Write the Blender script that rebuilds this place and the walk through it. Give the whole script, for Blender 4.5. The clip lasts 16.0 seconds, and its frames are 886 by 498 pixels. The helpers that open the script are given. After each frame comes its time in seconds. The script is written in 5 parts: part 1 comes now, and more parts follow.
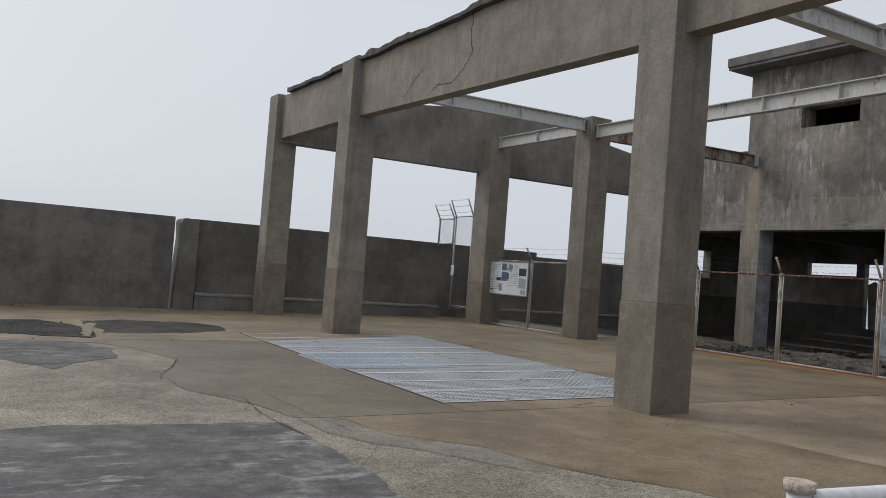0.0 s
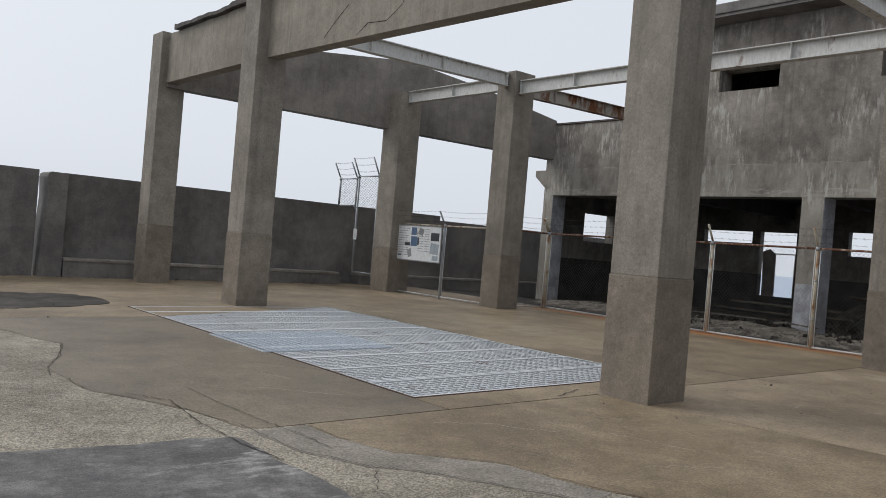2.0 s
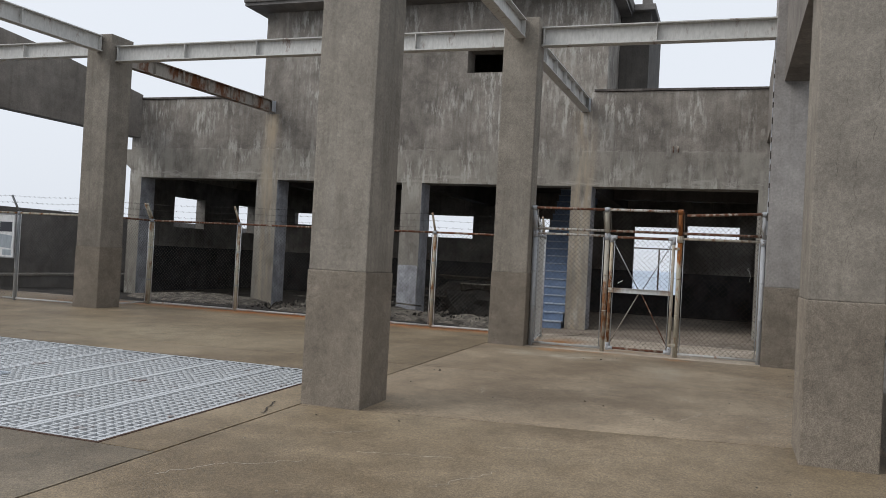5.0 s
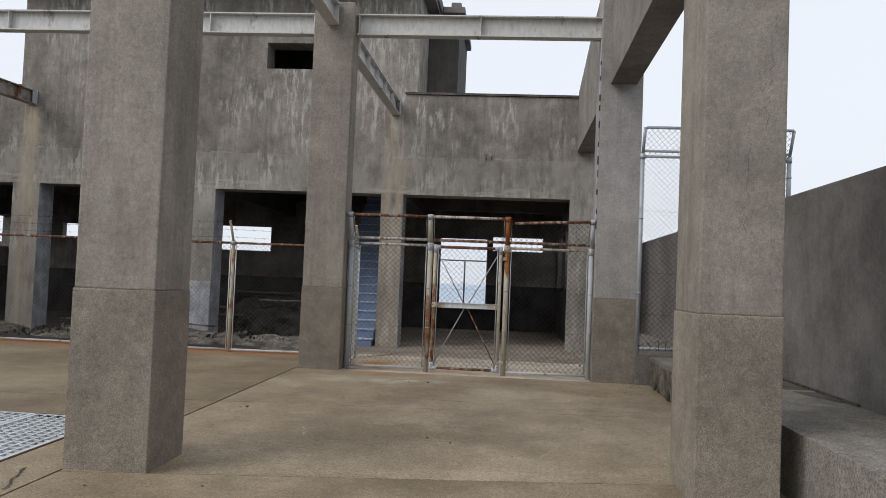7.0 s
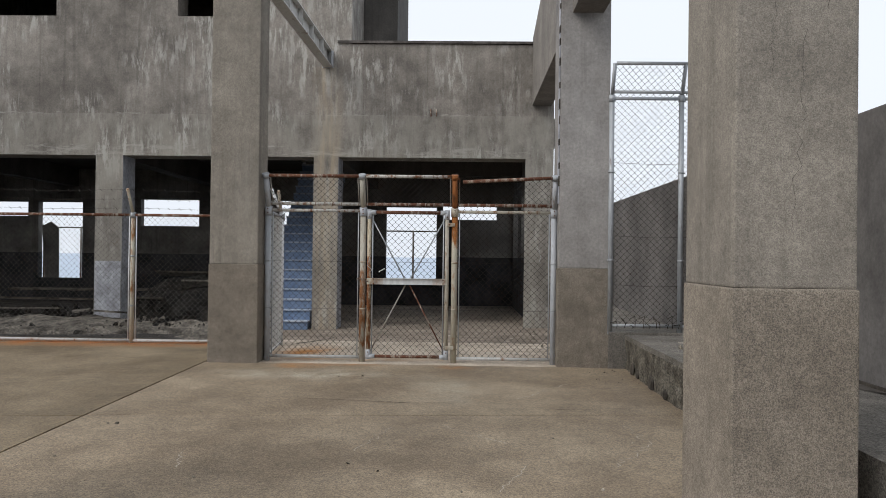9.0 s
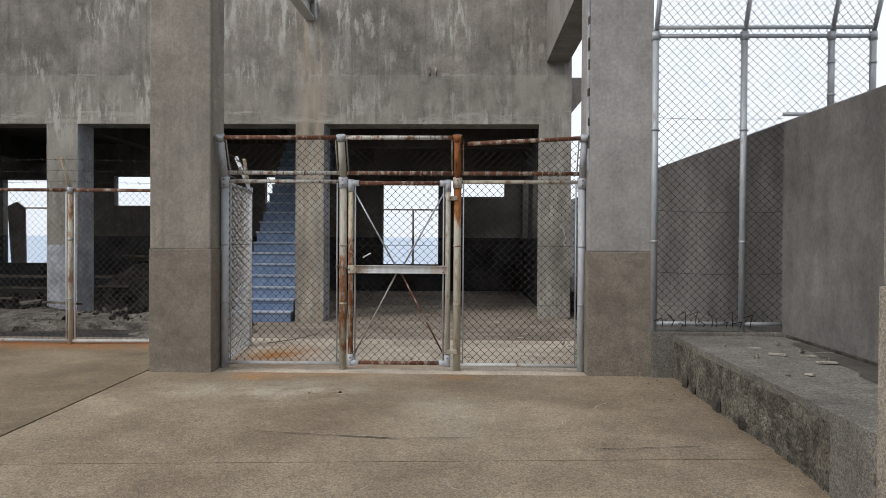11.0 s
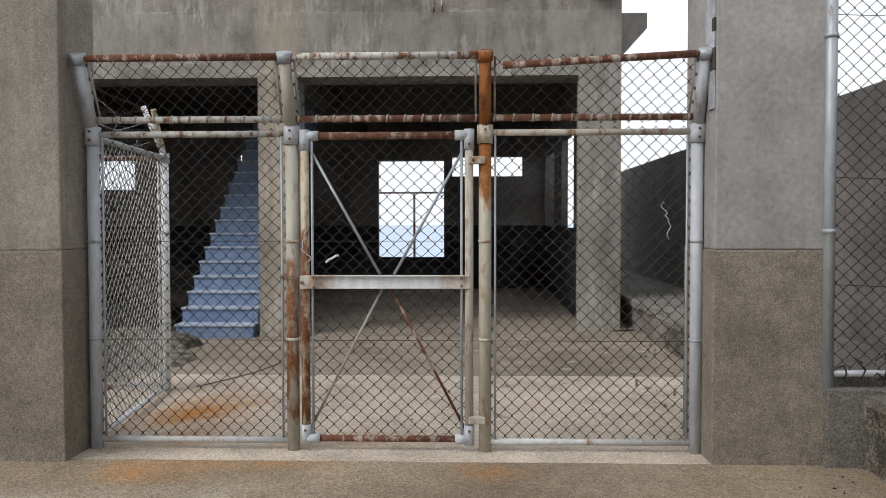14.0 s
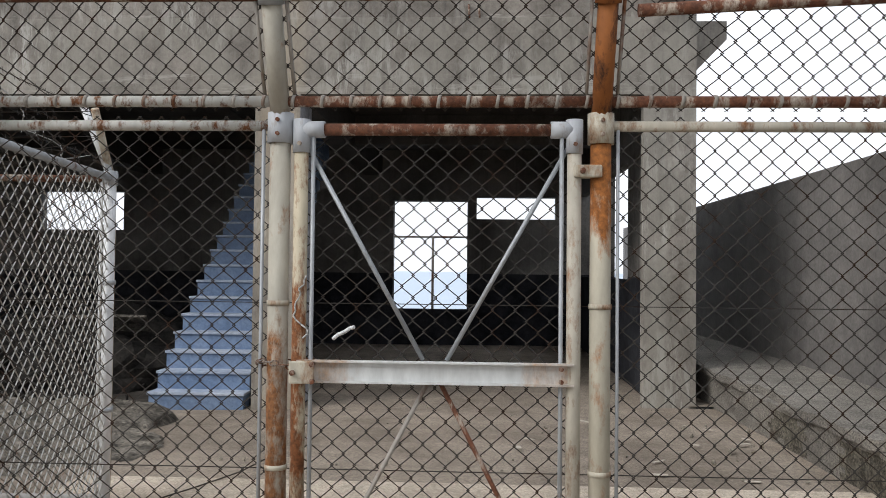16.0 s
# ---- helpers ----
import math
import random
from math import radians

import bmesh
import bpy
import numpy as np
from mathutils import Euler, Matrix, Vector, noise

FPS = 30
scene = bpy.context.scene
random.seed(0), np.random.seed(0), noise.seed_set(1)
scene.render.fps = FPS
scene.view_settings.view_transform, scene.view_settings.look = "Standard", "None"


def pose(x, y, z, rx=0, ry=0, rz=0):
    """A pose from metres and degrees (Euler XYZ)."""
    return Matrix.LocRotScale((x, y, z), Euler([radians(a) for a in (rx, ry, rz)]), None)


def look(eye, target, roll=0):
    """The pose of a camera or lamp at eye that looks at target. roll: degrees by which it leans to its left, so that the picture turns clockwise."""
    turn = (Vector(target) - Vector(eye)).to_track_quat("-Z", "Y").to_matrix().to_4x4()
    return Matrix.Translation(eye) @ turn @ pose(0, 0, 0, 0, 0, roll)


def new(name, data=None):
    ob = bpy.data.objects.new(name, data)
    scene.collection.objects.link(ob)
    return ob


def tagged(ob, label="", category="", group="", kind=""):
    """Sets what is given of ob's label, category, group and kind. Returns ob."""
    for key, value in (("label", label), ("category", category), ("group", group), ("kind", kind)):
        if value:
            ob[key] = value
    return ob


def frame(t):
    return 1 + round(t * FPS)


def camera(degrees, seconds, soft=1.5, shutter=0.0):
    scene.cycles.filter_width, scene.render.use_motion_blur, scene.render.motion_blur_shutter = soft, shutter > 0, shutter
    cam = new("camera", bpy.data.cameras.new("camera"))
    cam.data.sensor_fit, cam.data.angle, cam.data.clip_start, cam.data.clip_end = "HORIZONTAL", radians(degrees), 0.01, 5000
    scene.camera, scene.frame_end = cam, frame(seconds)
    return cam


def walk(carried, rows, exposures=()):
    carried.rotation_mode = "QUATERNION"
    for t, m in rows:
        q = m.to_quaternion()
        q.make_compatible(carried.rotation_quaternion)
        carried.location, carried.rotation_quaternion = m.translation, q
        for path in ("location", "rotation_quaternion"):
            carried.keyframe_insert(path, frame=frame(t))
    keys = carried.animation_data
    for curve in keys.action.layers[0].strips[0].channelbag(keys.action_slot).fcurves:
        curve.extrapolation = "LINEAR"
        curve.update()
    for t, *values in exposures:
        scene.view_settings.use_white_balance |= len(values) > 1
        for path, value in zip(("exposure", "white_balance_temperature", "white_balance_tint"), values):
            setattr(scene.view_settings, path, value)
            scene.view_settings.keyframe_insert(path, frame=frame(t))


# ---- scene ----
cam = camera(57.0, 16.0, soft=0.5)
PATH = [
    (0, (0.162, 0.109, 1.483), (1.178, 1.831, 1.543), 4.4),
    (0.5, (0.237, 0.642, 1.499), (1.234, 2.375, 1.555), 4.1),
    (1, (0.204, 1.166, 1.493), (1.198, 2.901, 1.547), 4.1),
    (1.5, (0.185, 1.637, 1.459), (1.301, 3.296, 1.495), 5.4),
    (2, (0.196, 2.095, 1.46), (1.48, 3.629, 1.454), 4.8),
    (2.5, (0.126, 2.533, 1.5), (1.67, 3.803, 1.468), 4.7),
    (3, (0.096, 2.932, 1.507), (1.771, 4.025, 1.484), 3.4),
    (3.5, (0.053, 3.223, 1.495), (1.845, 4.11, 1.496), 3.3),
    (3.7, (0.014, 3.334, 1.493), (1.846, 4.136, 1.504), 3.2),
    (5.8, (0.509, 4.097, 1.498), (2.443, 4.606, 1.527), 3.1),
    (6, (0.647, 4.182, 1.481), (2.61, 4.566, 1.505), 3.0),
    (6.5, (1.084, 4.322, 1.476), (3.071, 4.551, 1.486), 0.9),
    (7, (1.516, 4.5, 1.47), (3.508, 4.667, 1.551), 2.3),
    (7.5, (1.987, 4.556, 1.445), (3.983, 4.614, 1.548), 1.9),
    (8, (2.42, 4.575, 1.447), (4.417, 4.623, 1.55), 1.5),
    (8.5, (2.937, 4.543, 1.457), (4.934, 4.592, 1.549), 1.8),
    (9, (3.484, 4.427, 1.452), (5.483, 4.481, 1.47), 0.7),
    (9.2, (3.71, 4.405, 1.437), (5.708, 4.468, 1.396), 0.1),
    (11.5, (6.124, 4.473, 1.495), (8.122, 4.539, 1.47), 0.5),
    (12, (6.753, 4.502, 1.527), (8.752, 4.573, 1.503), 0.8),
    (12.5, (7.309, 4.484, 1.501), (9.308, 4.555, 1.508), 0.1),
    (13, (7.863, 4.557, 1.499), (9.862, 4.626, 1.51), 0.3),
    (13.5, (8.418, 4.59, 1.476), (10.417, 4.653, 1.485), 0.0),
    (14, (8.921, 4.638, 1.477), (10.919, 4.709, 1.414), -0.1),
    (14.5, (9.438, 4.728, 1.483), (11.436, 4.804, 1.425), 0.1),
    (15, (9.939, 4.745, 1.516), (11.937, 4.822, 1.487), -0.1),
    (15.5, (10.419, 4.874, 1.519), (12.416, 4.955, 1.569), 0.7),
    (16, (10.862, 4.987, 1.494), (12.859, 5.079, 1.546), 0.6),
]
EXPOSURES = [(0, -0.19), (1.5, -0.08), (2.5, 0.08), (3.7, 0.14), (6, 0.18), (6.5, 0.25), (7.5, 0.2), (9, 0.32), (12.5, 0.5), (14.5, 0.62), (16, 0.64)]
walk(cam, [(t, look(eye, target, roll)) for t, eye, target, roll in PATH], EXPOSURES)

# ---- light ----
world = bpy.data.worlds.new("world")
scene.world = world
world.use_nodes = True
wn, wl = world.node_tree.nodes, world.node_tree.links
wn.clear()
sky = wn.new("ShaderNodeTexSky")
sky.sky_type, sky.sun_disc = "NISHITA", False
sky.sun_elevation, sky.sun_rotation = radians(40), radians(327)
sky.air_density, sky.dust_density, sky.ozone_density = 1.0, 6.0, 1.0
pale = wn.new("ShaderNodeHueSaturation")
pale.inputs["Saturation"].default_value = 0.22
cloud = wn.new("ShaderNodeMixRGB")
cloud.inputs["Fac"].default_value = 0.82
cloud.inputs["Color2"].default_value = (7.3, 7.75, 8.45, 1)
bg = wn.new("ShaderNodeBackground")
bg.inputs["Strength"].default_value = 0.111
wo = wn.new("ShaderNodeOutputWorld")
wl.new(sky.outputs[0], pale.inputs["Color"])
wl.new(pale.outputs[0], cloud.inputs["Color1"])
wl.new(cloud.outputs[0], bg.inputs["Color"])
wl.new(bg.outputs[0], wo.inputs["Surface"])
sun = new("sun", bpy.data.lights.new("sun", "SUN"))
sun.data.energy, sun.data.angle, sun.data.color = 1.4, radians(40), (1, 0.98, 0.96)
sun.matrix_world = look((0, 0, 30), (5.5, -8.5, 30 - 8.5))


# ---- materials ----
def material(name, rough=0.8, metal=0.0):
    m = bpy.data.materials.new(name)
    m.use_nodes = True
    nt = m.node_tree
    b = nt.nodes["Principled BSDF"]
    b.inputs["Roughness"].default_value, b.inputs["Metallic"].default_value = rough, metal
    return m, nt, b


def node(nt, kind, **values):
    n = nt.nodes.new(kind)
    for k, v in values.items():
        n.inputs[k.replace("_", " ")].default_value = v
    return n


def ramp(nt, src, p0, p1, c0=(0, 0, 0, 1), c1=(1, 1, 1, 1)):
    r = nt.nodes.new("ShaderNodeValToRGB")
    r.color_ramp.elements[0].position, r.color_ramp.elements[1].position = p0, p1
    r.color_ramp.elements[0].color, r.color_ramp.elements[1].color = c0, c1
    nt.links.new(src, r.inputs[0])
    return r.outputs[0]


def mixed(nt, fac, a, b, mode="MIX"):
    n = nt.nodes.new("ShaderNodeMixRGB")
    n.blend_type = mode
    for slot, v in (("Fac", fac), ("Color1", a), ("Color2", b)):
        if isinstance(v, bpy.types.NodeSocket):
            nt.links.new(v, n.inputs[slot])
        else:
            n.inputs[slot].default_value = v if slot == "Fac" else (*v, 1)
    return n.outputs[0]


def scaled_position(nt, scale):
    g = nt.nodes.new("ShaderNodeNewGeometry")
    m = nt.nodes.new("ShaderNodeVectorMath")
    m.operation = "MULTIPLY"
    m.inputs[1].default_value = scale
    nt.links.new(g.outputs["Position"], m.inputs[0])
    return m.outputs[0]


def noise_at(nt, scale, size=1.0, detail=6.0, rough=0.6):
    n = node(nt, "ShaderNodeTexNoise", Scale=size, Detail=detail, Roughness=rough)
    nt.links.new(scaled_position(nt, scale), n.inputs["Vector"])
    return n.outputs["Fac"]


def concrete(name, dark, light, streak=(0.0, (0.5, 0.5, 0.48)), drip=0.0, pebble=0.0, pebble_size=90.0, bump=0.25, rough=0.88, blotch=0.5, stain=(0.0, (0.3, 0.16, 0.06)), spread=0.12, rust=(), scuff=0.0):
    m, nt, b = material(name, rough)
    b.inputs["Specular IOR Level"].default_value = 0.45 if rough < 0.7 else 0.15
    dark, light = [(1.09 * c[0], 1.06 * c[1], 1.085 * c[2]) for c in (dark, light)]
    col = mixed(nt, ramp(nt, noise_at(nt, (1, 1, 1), blotch, 10, 0.68), 0.5 - spread, 0.5 + spread), dark, light)
    col = mixed(nt, 0.35, col, ramp(nt, noise_at(nt, (1, 1, 1), 4.5 * blotch, 6, 0.7), 0.35, 0.66, (0.3, 0.3, 0.3, 1), (0.7, 0.7, 0.7, 1)), 'OVERLAY')
    fine = noise_at(nt, (1, 1, 1), 28, 5, 0.7)
    col = mixed(nt, 0.38, col, ramp(nt, fine, 0.3, 0.72, (0.28, 0.28, 0.28, 1), (0.74, 0.74, 0.74, 1)), "OVERLAY")
    if streak[0]:
        s = noise_at(nt, (5.0, 5.0, 0.55), 1.0, 7, 0.68)
        patch = noise_at(nt, (0.55, 0.55, 0.7), 1.0, 4, 0.6)
        f = mixed(nt, 1.0, ramp(nt, s, 0.5, 0.66), ramp(nt, patch, 0.46, 0.62), "MULTIPLY")
        f = mixed(nt, 1.0, f, (streak[0],) * 3, "MULTIPLY")
        col = mixed(nt, f, col, streak[1])
    if drip:
        d = noise_at(nt, (8.0, 8.0, 0.3), 1.0, 6, 0.65)
        f = mixed(nt, 1.0, ramp(nt, d, 0.52, 0.7), (drip,) * 3, "MULTIPLY")
        col = mixed(nt, f, col, tuple(0.45 * c for c in dark))
    if stain[0]:
        f = mixed(nt, 1.0, ramp(nt, noise_at(nt, (1, 1, 1), 0.8, 6, 0.65), 0.56, 0.72), (stain[0],) * 3, "MULTIPLY")
        col = mixed(nt, f, col, stain[1])
    if scuff:
        f = mixed(nt, 1.0, ramp(nt, noise_at(nt, (1.6, 4.0, 1), 1.0, 12, 0.74), 0.53, 0.62), ramp(nt, noise_at(nt, (1, 1, 1), 0.9, 4), 0.42, 0.6), "MULTIPLY")
        col = mixed(nt, mixed(nt, 1.0, f, (scuff,) * 3, "MULTIPLY"), col, (0.40, 0.395, 0.385))
    for x, y, rx, ry, colour in rust:
        g = nt.nodes.new("ShaderNodeNewGeometry")
        mp = nt.nodes.new("ShaderNodeMapping")
        mp.vector_type = "TEXTURE"
        mp.inputs["Location"].default_value, mp.inputs["Scale"].default_value = (x, y, 0), (rx, ry, 50)
        nt.links.new(g.outputs["Position"], mp.inputs["Vector"])
        ln = nt.nodes.new("ShaderNodeVectorMath")
        ln.operation = "LENGTH"
        nt.links.new(mp.outputs[0], ln.inputs[0])
        f = mixed(nt, 1.0, ramp(nt, ln.outputs["Value"], 0.15, 1.0, (1, 1, 1, 1), (0, 0, 0, 1)), ramp(nt, noise_at(nt, (1, 1, 1), 2.6, 6, 0.65), 0.36, 0.62), "MULTIPLY")
        col = mixed(nt, f, col, colour)
    height = fine
    if pebble:
        v = node(nt, "ShaderNodeTexVoronoi", Scale=pebble_size)
        nt.links.new(scaled_position(nt, (1, 1, 1)), v.inputs["Vector"])
        tone = nt.nodes.new("ShaderNodeSeparateColor")
        nt.links.new(v.outputs["Color"], tone.inputs[0])
        grain = ramp(nt, tone.outputs[0], 0.05, 0.95, (0.16, 0.15, 0.14, 1), (0.86, 0.83, 0.76, 1))
        col = mixed(nt, pebble, col, grain, "OVERLAY")
        height = mixed(nt, 0.7, fine, ramp(nt, v.outputs["Distance"], 0.0, 0.6, (1, 1, 1, 1), (0, 0, 0, 1)))
    bm = node(nt, "ShaderNodeBump", Strength=bump, Distance=0.006 + 0.008 * (pebble > 0))
    nt.links.new(height, bm.inputs["Height"])
    nt.links.new(bm.outputs[0], b.inputs["Normal"])
    nt.links.new(col, b.inputs["Base Color"])
    return m


def painted_metal(name, colour, rust=0.0, metal=0.0, rough=0.5, size=9.0, edge=0.12, rust_colour=(0.19, 0.07, 0.025), zones=()):
    m, nt, b = material(name, rough, metal)
    tone = ramp(nt, noise_at(nt, (1, 1, 0.35), 22, 5), 0.3, 0.75)
    col = mixed(nt, tone, tuple(0.72 * c for c in colour), colour)
    n = noise_at(nt, (1, 1, 0.4), size, 7, 0.72)
    # rust gathers where water stands: each zone adds to it between two places along an axis
    for axis, za, zb, va, vb in zones:
        g = nt.nodes.new("ShaderNodeNewGeometry")
        sep = nt.nodes.new("ShaderNodeSeparateXYZ")
        nt.links.new(g.outputs["Position"], sep.inputs[0])
        mr = node(nt, "ShaderNodeMapRange")
        for i, v in enumerate((za, zb, va, vb)):
            mr.inputs[i + 1].default_value = v
        nt.links.new(sep.outputs[axis], mr.inputs[0])
        add = nt.nodes.new("ShaderNodeMath")
        add.operation = "ADD"
        nt.links.new(n, add.inputs[0])
        nt.links.new(mr.outputs[0], add.inputs[1])
        n = add.outputs[0]
    mask = ramp(nt, n, 0.62 - 0.3 * rust, 0.62 - 0.3 * rust + edge)
    brown = mixed(nt, ramp(nt, noise_at(nt, (1, 1, 1), 60, 4), 0.35, 0.7), tuple(0.45 * c for c in rust_colour), rust_colour)
    col = mixed(nt, mask, col, brown)
    nt.links.new(col, b.inputs["Base Color"])
    nt.links.new(ramp(nt, mask, 0, 1, (rough,) * 3 + (1,), (0.9, 0.9, 0.9, 1)), b.inputs["Roughness"])
    if metal:
        nt.links.new(ramp(nt, mask, 0, 1, (metal,) * 3 + (1,), (0, 0, 0, 1)), b.inputs["Metallic"])
    bm = node(nt, "ShaderNodeBump", Strength=0.25, Distance=0.002)
    nt.links.new(n, bm.inputs["Height"])
    nt.links.new(bm.outputs[0], b.inputs["Normal"])
    return m


def facade_concrete():
    m = concrete("facade concrete", (0.135, 0.125, 0.108), (0.26, 0.242, 0.208), drip=0.35, blotch=0.9, spread=0.13)
    nt = m.node_tree
    b = nt.nodes["Principled BSDF"]
    col = b.inputs["Base Color"].links[0].from_socket
    # pale lime runs, short and patchy
    runs = ramp(nt, noise_at(nt, (8.0, 8.0, 1.7), 1.0, 10, 0.76), 0.49, 0.57)
    patch = ramp(nt, noise_at(nt, (0.9, 0.9, 0.8), 1.0, 5, 0.6), 0.44, 0.60)
    col = mixed(nt, mixed(nt, 1.0, mixed(nt, 1.0, runs, patch, "MULTIPLY"), (0.8,) * 3, "MULTIPLY"), col, (0.47, 0.455, 0.415))
    # thin lime seams along the lifts of the formwork
    g = nt.nodes.new("ShaderNodeNewGeometry")
    sep = nt.nodes.new("ShaderNodeSeparateXYZ")
    nt.links.new(g.outputs["Position"], sep.inputs[0])
    for z in (4.25, 3.52):
        d = nt.nodes.new("ShaderNodeMath")
        d.operation = "COMPARE"
        d.inputs[1].default_value, d.inputs[2].default_value = z, 0.022 if z > 4 else 0.10
        nt.links.new(sep.outputs["Z"], d.inputs[0])
        f = mixed(nt, 1.0, d.outputs[0], ramp(nt, noise_at(nt, (1.6, 1.6, 9), 1.0, 8, 0.75), 0.51, 0.6), "MULTIPLY")
        col = mixed(nt, mixed(nt, 1.0, f, (0.55,) * 3, "MULTIPLY"), col, (0.44, 0.42, 0.38))
    low = nt.nodes.new("ShaderNodeMath")
    low.operation = "LESS_THAN"
    low.inputs[1].default_value = 4.24
    nt.links.new(sep.outputs["Z"], low.inputs[0])
    f = mixed(nt, 1.0, low.outputs[0], ramp(nt, noise_at(nt, (3.0, 3.0, 1.2), 1.0, 8, 0.7), 0.40, 0.58), "MULTIPLY")
    col = mixed(nt, mixed(nt, 1.0, f, (0.55,) * 3, "MULTIPLY"), col, (0.31, 0.295, 0.255))
    # ochre runs under the two beam ends
    for y in (7.2, 15.8):
        d = nt.nodes.new("ShaderNodeMath")
        d.operation = "SUBTRACT"
        d.inputs[1].default_value = y
        nt.links.new(sep.outputs["Y"], d.inputs[0])
        e = nt.nodes.new("ShaderNodeMath")
        e.operation = "ABSOLUTE"
        nt.links.new(d.outputs[0], e.inputs[0])
        side = ramp(nt, e.outputs[0], 0.08, 0.34, (1, 1, 1, 1), (0, 0, 0, 1))
        c = nt.nodes.new("ShaderNodeMath")
        c.operation = "LESS_THAN"
        c.inputs[1].default_value = 5.2
        nt.links.new(sep.outputs["Z"], c.inputs[0])
        f = mixed(nt, 1.0, mixed(nt, 1.0, side, c.outputs[0], "MULTIPLY"), ramp(nt, noise_at(nt, (6, 6, 0.7), 1.0, 5, 0.6), 0.35, 0.65), "MULTIPLY")
        col = mixed(nt, mixed(nt, 1.0, f, (0.7,) * 3, "MULTIPLY"), col, (0.42, 0.34, 0.24))
    nt.links.new(col, b.inputs["Base Color"])
    return m


COLUMN = concrete("column concrete", (0.178, 0.166, 0.142), (0.248, 0.232, 0.197), streak=(0.35, (0.36, 0.345, 0.31)), drip=0.3, pebble=0.34, pebble_size=190, blotch=0.7)
COLUMN_SMOOTH = concrete("smooth grey column render", (0.226, 0.218, 0.202), (0.288, 0.28, 0.26), streak=(0.3, (0.34, 0.335, 0.32)), drip=0.3, blotch=0.8, bump=0.12)
COLUMN_LOW = concrete("washed aggregate render", (0.170, 0.153, 0.126), (0.226, 0.205, 0.170), pebble=0.48, pebble_size=200, bump=0.35, blotch=1.2)
FACADE = facade_concrete()
BEAM = concrete("beam concrete", (0.189, 0.172, 0.138), (0.252, 0.228, 0.182), streak=(0.3, (0.38, 0.36, 0.32)), drip=0.3, blotch=0.7)
GABLE = concrete("gable concrete", (0.14, 0.131, 0.115), (0.22, 0.206, 0.18), streak=(0.25, (0.33, 0.32, 0.295)), drip=0.3, blotch=0.6)
SEAWALL = concrete("seawall concrete", (0.115, 0.111, 0.103), (0.19, 0.183, 0.168), streak=(0.15, (0.30, 0.29, 0.27)), drip=0.12, blotch=0.7)
CRUST = concrete("broken roofing crust", (0.055, 0.05, 0.045), (0.12, 0.11, 0.1), bump=0.8, blotch=4)
FLOOR = concrete("brown worn floor", (0.135, 0.104, 0.063), (0.243, 0.198, 0.130), pebble=0.42, pebble_size=100, bump=0.2, blotch=0.5, stain=(0.6, (0.115, 0.092, 0.06)), rough=0.6,
                 rust=((13.6, 6.3, 0.45, 0.7, (0.42, 0.20, 0.07)), (13.6, 5.75, 0.5, 0.25, (0.42, 0.20, 0.07)), (13.6, 4.6, 0.5, 0.3, (0.42, 0.20, 0.07)), (15.45, 12.0, 0.75, 6.5, (0.36, 0.18, 0.07)), (15.4, 11.7, 0.45, 8.0, (0.40, 0.15, 0.04)), (15.5, 11.7, 0.25, 9.0, (0.36, 0.12, 0.03)), (14.6, 17.6, 0.7, 2.0, (0.33, 0.17, 0.07)), (12.6, 6.0, 0.9, 1.5, (0.40, 0.355, 0.28)), (11.9, 5.0, 1.2, 0.35, (0.40, 0.355, 0.28)), (13.2, 3.6, 0.5, 1.6, (0.40, 0.355, 0.28)), (11.0, 12.5, 2.2, 3.2, (0.30, 0.25, 0.17))))
FLOOR_GREY = concrete("grey-brown worn floor", (0.088, 0.073, 0.05), (0.165, 0.14, 0.10), pebble=0.4, pebble_size=100, bump=0.2, blotch=0.4, stain=(0.5, (0.08, 0.068, 0.05)), rough=0.6)
FLOOR_SAND = concrete("sandy grey worn floor", (0.175, 0.138, 0.092), (0.285, 0.236, 0.165), pebble=0.5, pebble_size=105, bump=0.25, blotch=0.6, stain=(0.22, (0.14, 0.112, 0.075)), rough=0.65, rust=((13.38, 6.4, 0.3, 0.4, (0.42, 0.19, 0.05)), (13.45, 4.5, 0.28, 0.3, (0.38, 0.17, 0.05)), (13.5, 5.75, 0.2, 0.5, (0.36, 0.20, 0.09)), (12.7, 6.1, 0.5, 1.6, (0.40, 0.36, 0.29)), (11.8, 4.6, 0.9, 0.5, (0.38, 0.34, 0.27))))
LEDGE_PALE = concrete("pale ledge concrete", (0.19, 0.18, 0.158), (0.30, 0.288, 0.255), pebble=0.3, pebble_size=90, bump=0.5, blotch=0.9)
PALE = concrete("pale aggregate screed", (0.186, 0.174, 0.144), (0.288, 0.271, 0.228), pebble=0.62, pebble_size=85, bump=0.5, blotch=0.7)
SOOT = concrete("sooty stained floor", (0.022, 0.021, 0.019), (0.085, 0.078, 0.066), blotch=1.4, bump=0.3, spread=0.2)
GREY = concrete("grey smooth screed", (0.086, 0.085, 0.083), (0.140, 0.138, 0.133), bump=0.25, blotch=1.6, pebble=0.25, pebble_size=110, streak=(0.5, (0.33, 0.325, 0.315)), stain=(0.5, (0.27, 0.265, 0.255)), scuff=0.75)
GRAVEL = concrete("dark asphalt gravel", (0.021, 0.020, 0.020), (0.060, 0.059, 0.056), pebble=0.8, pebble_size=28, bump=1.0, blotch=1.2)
JOINT = concrete("joint dirt", (0.03, 0.027, 0.022), (0.07, 0.06, 0.05), blotch=3)
LEDGE = concrete("ledge concrete", (0.148, 0.142, 0.127), (0.229, 0.222, 0.198), pebble=0.5, pebble_size=110, bump=0.7, blotch=0.9)
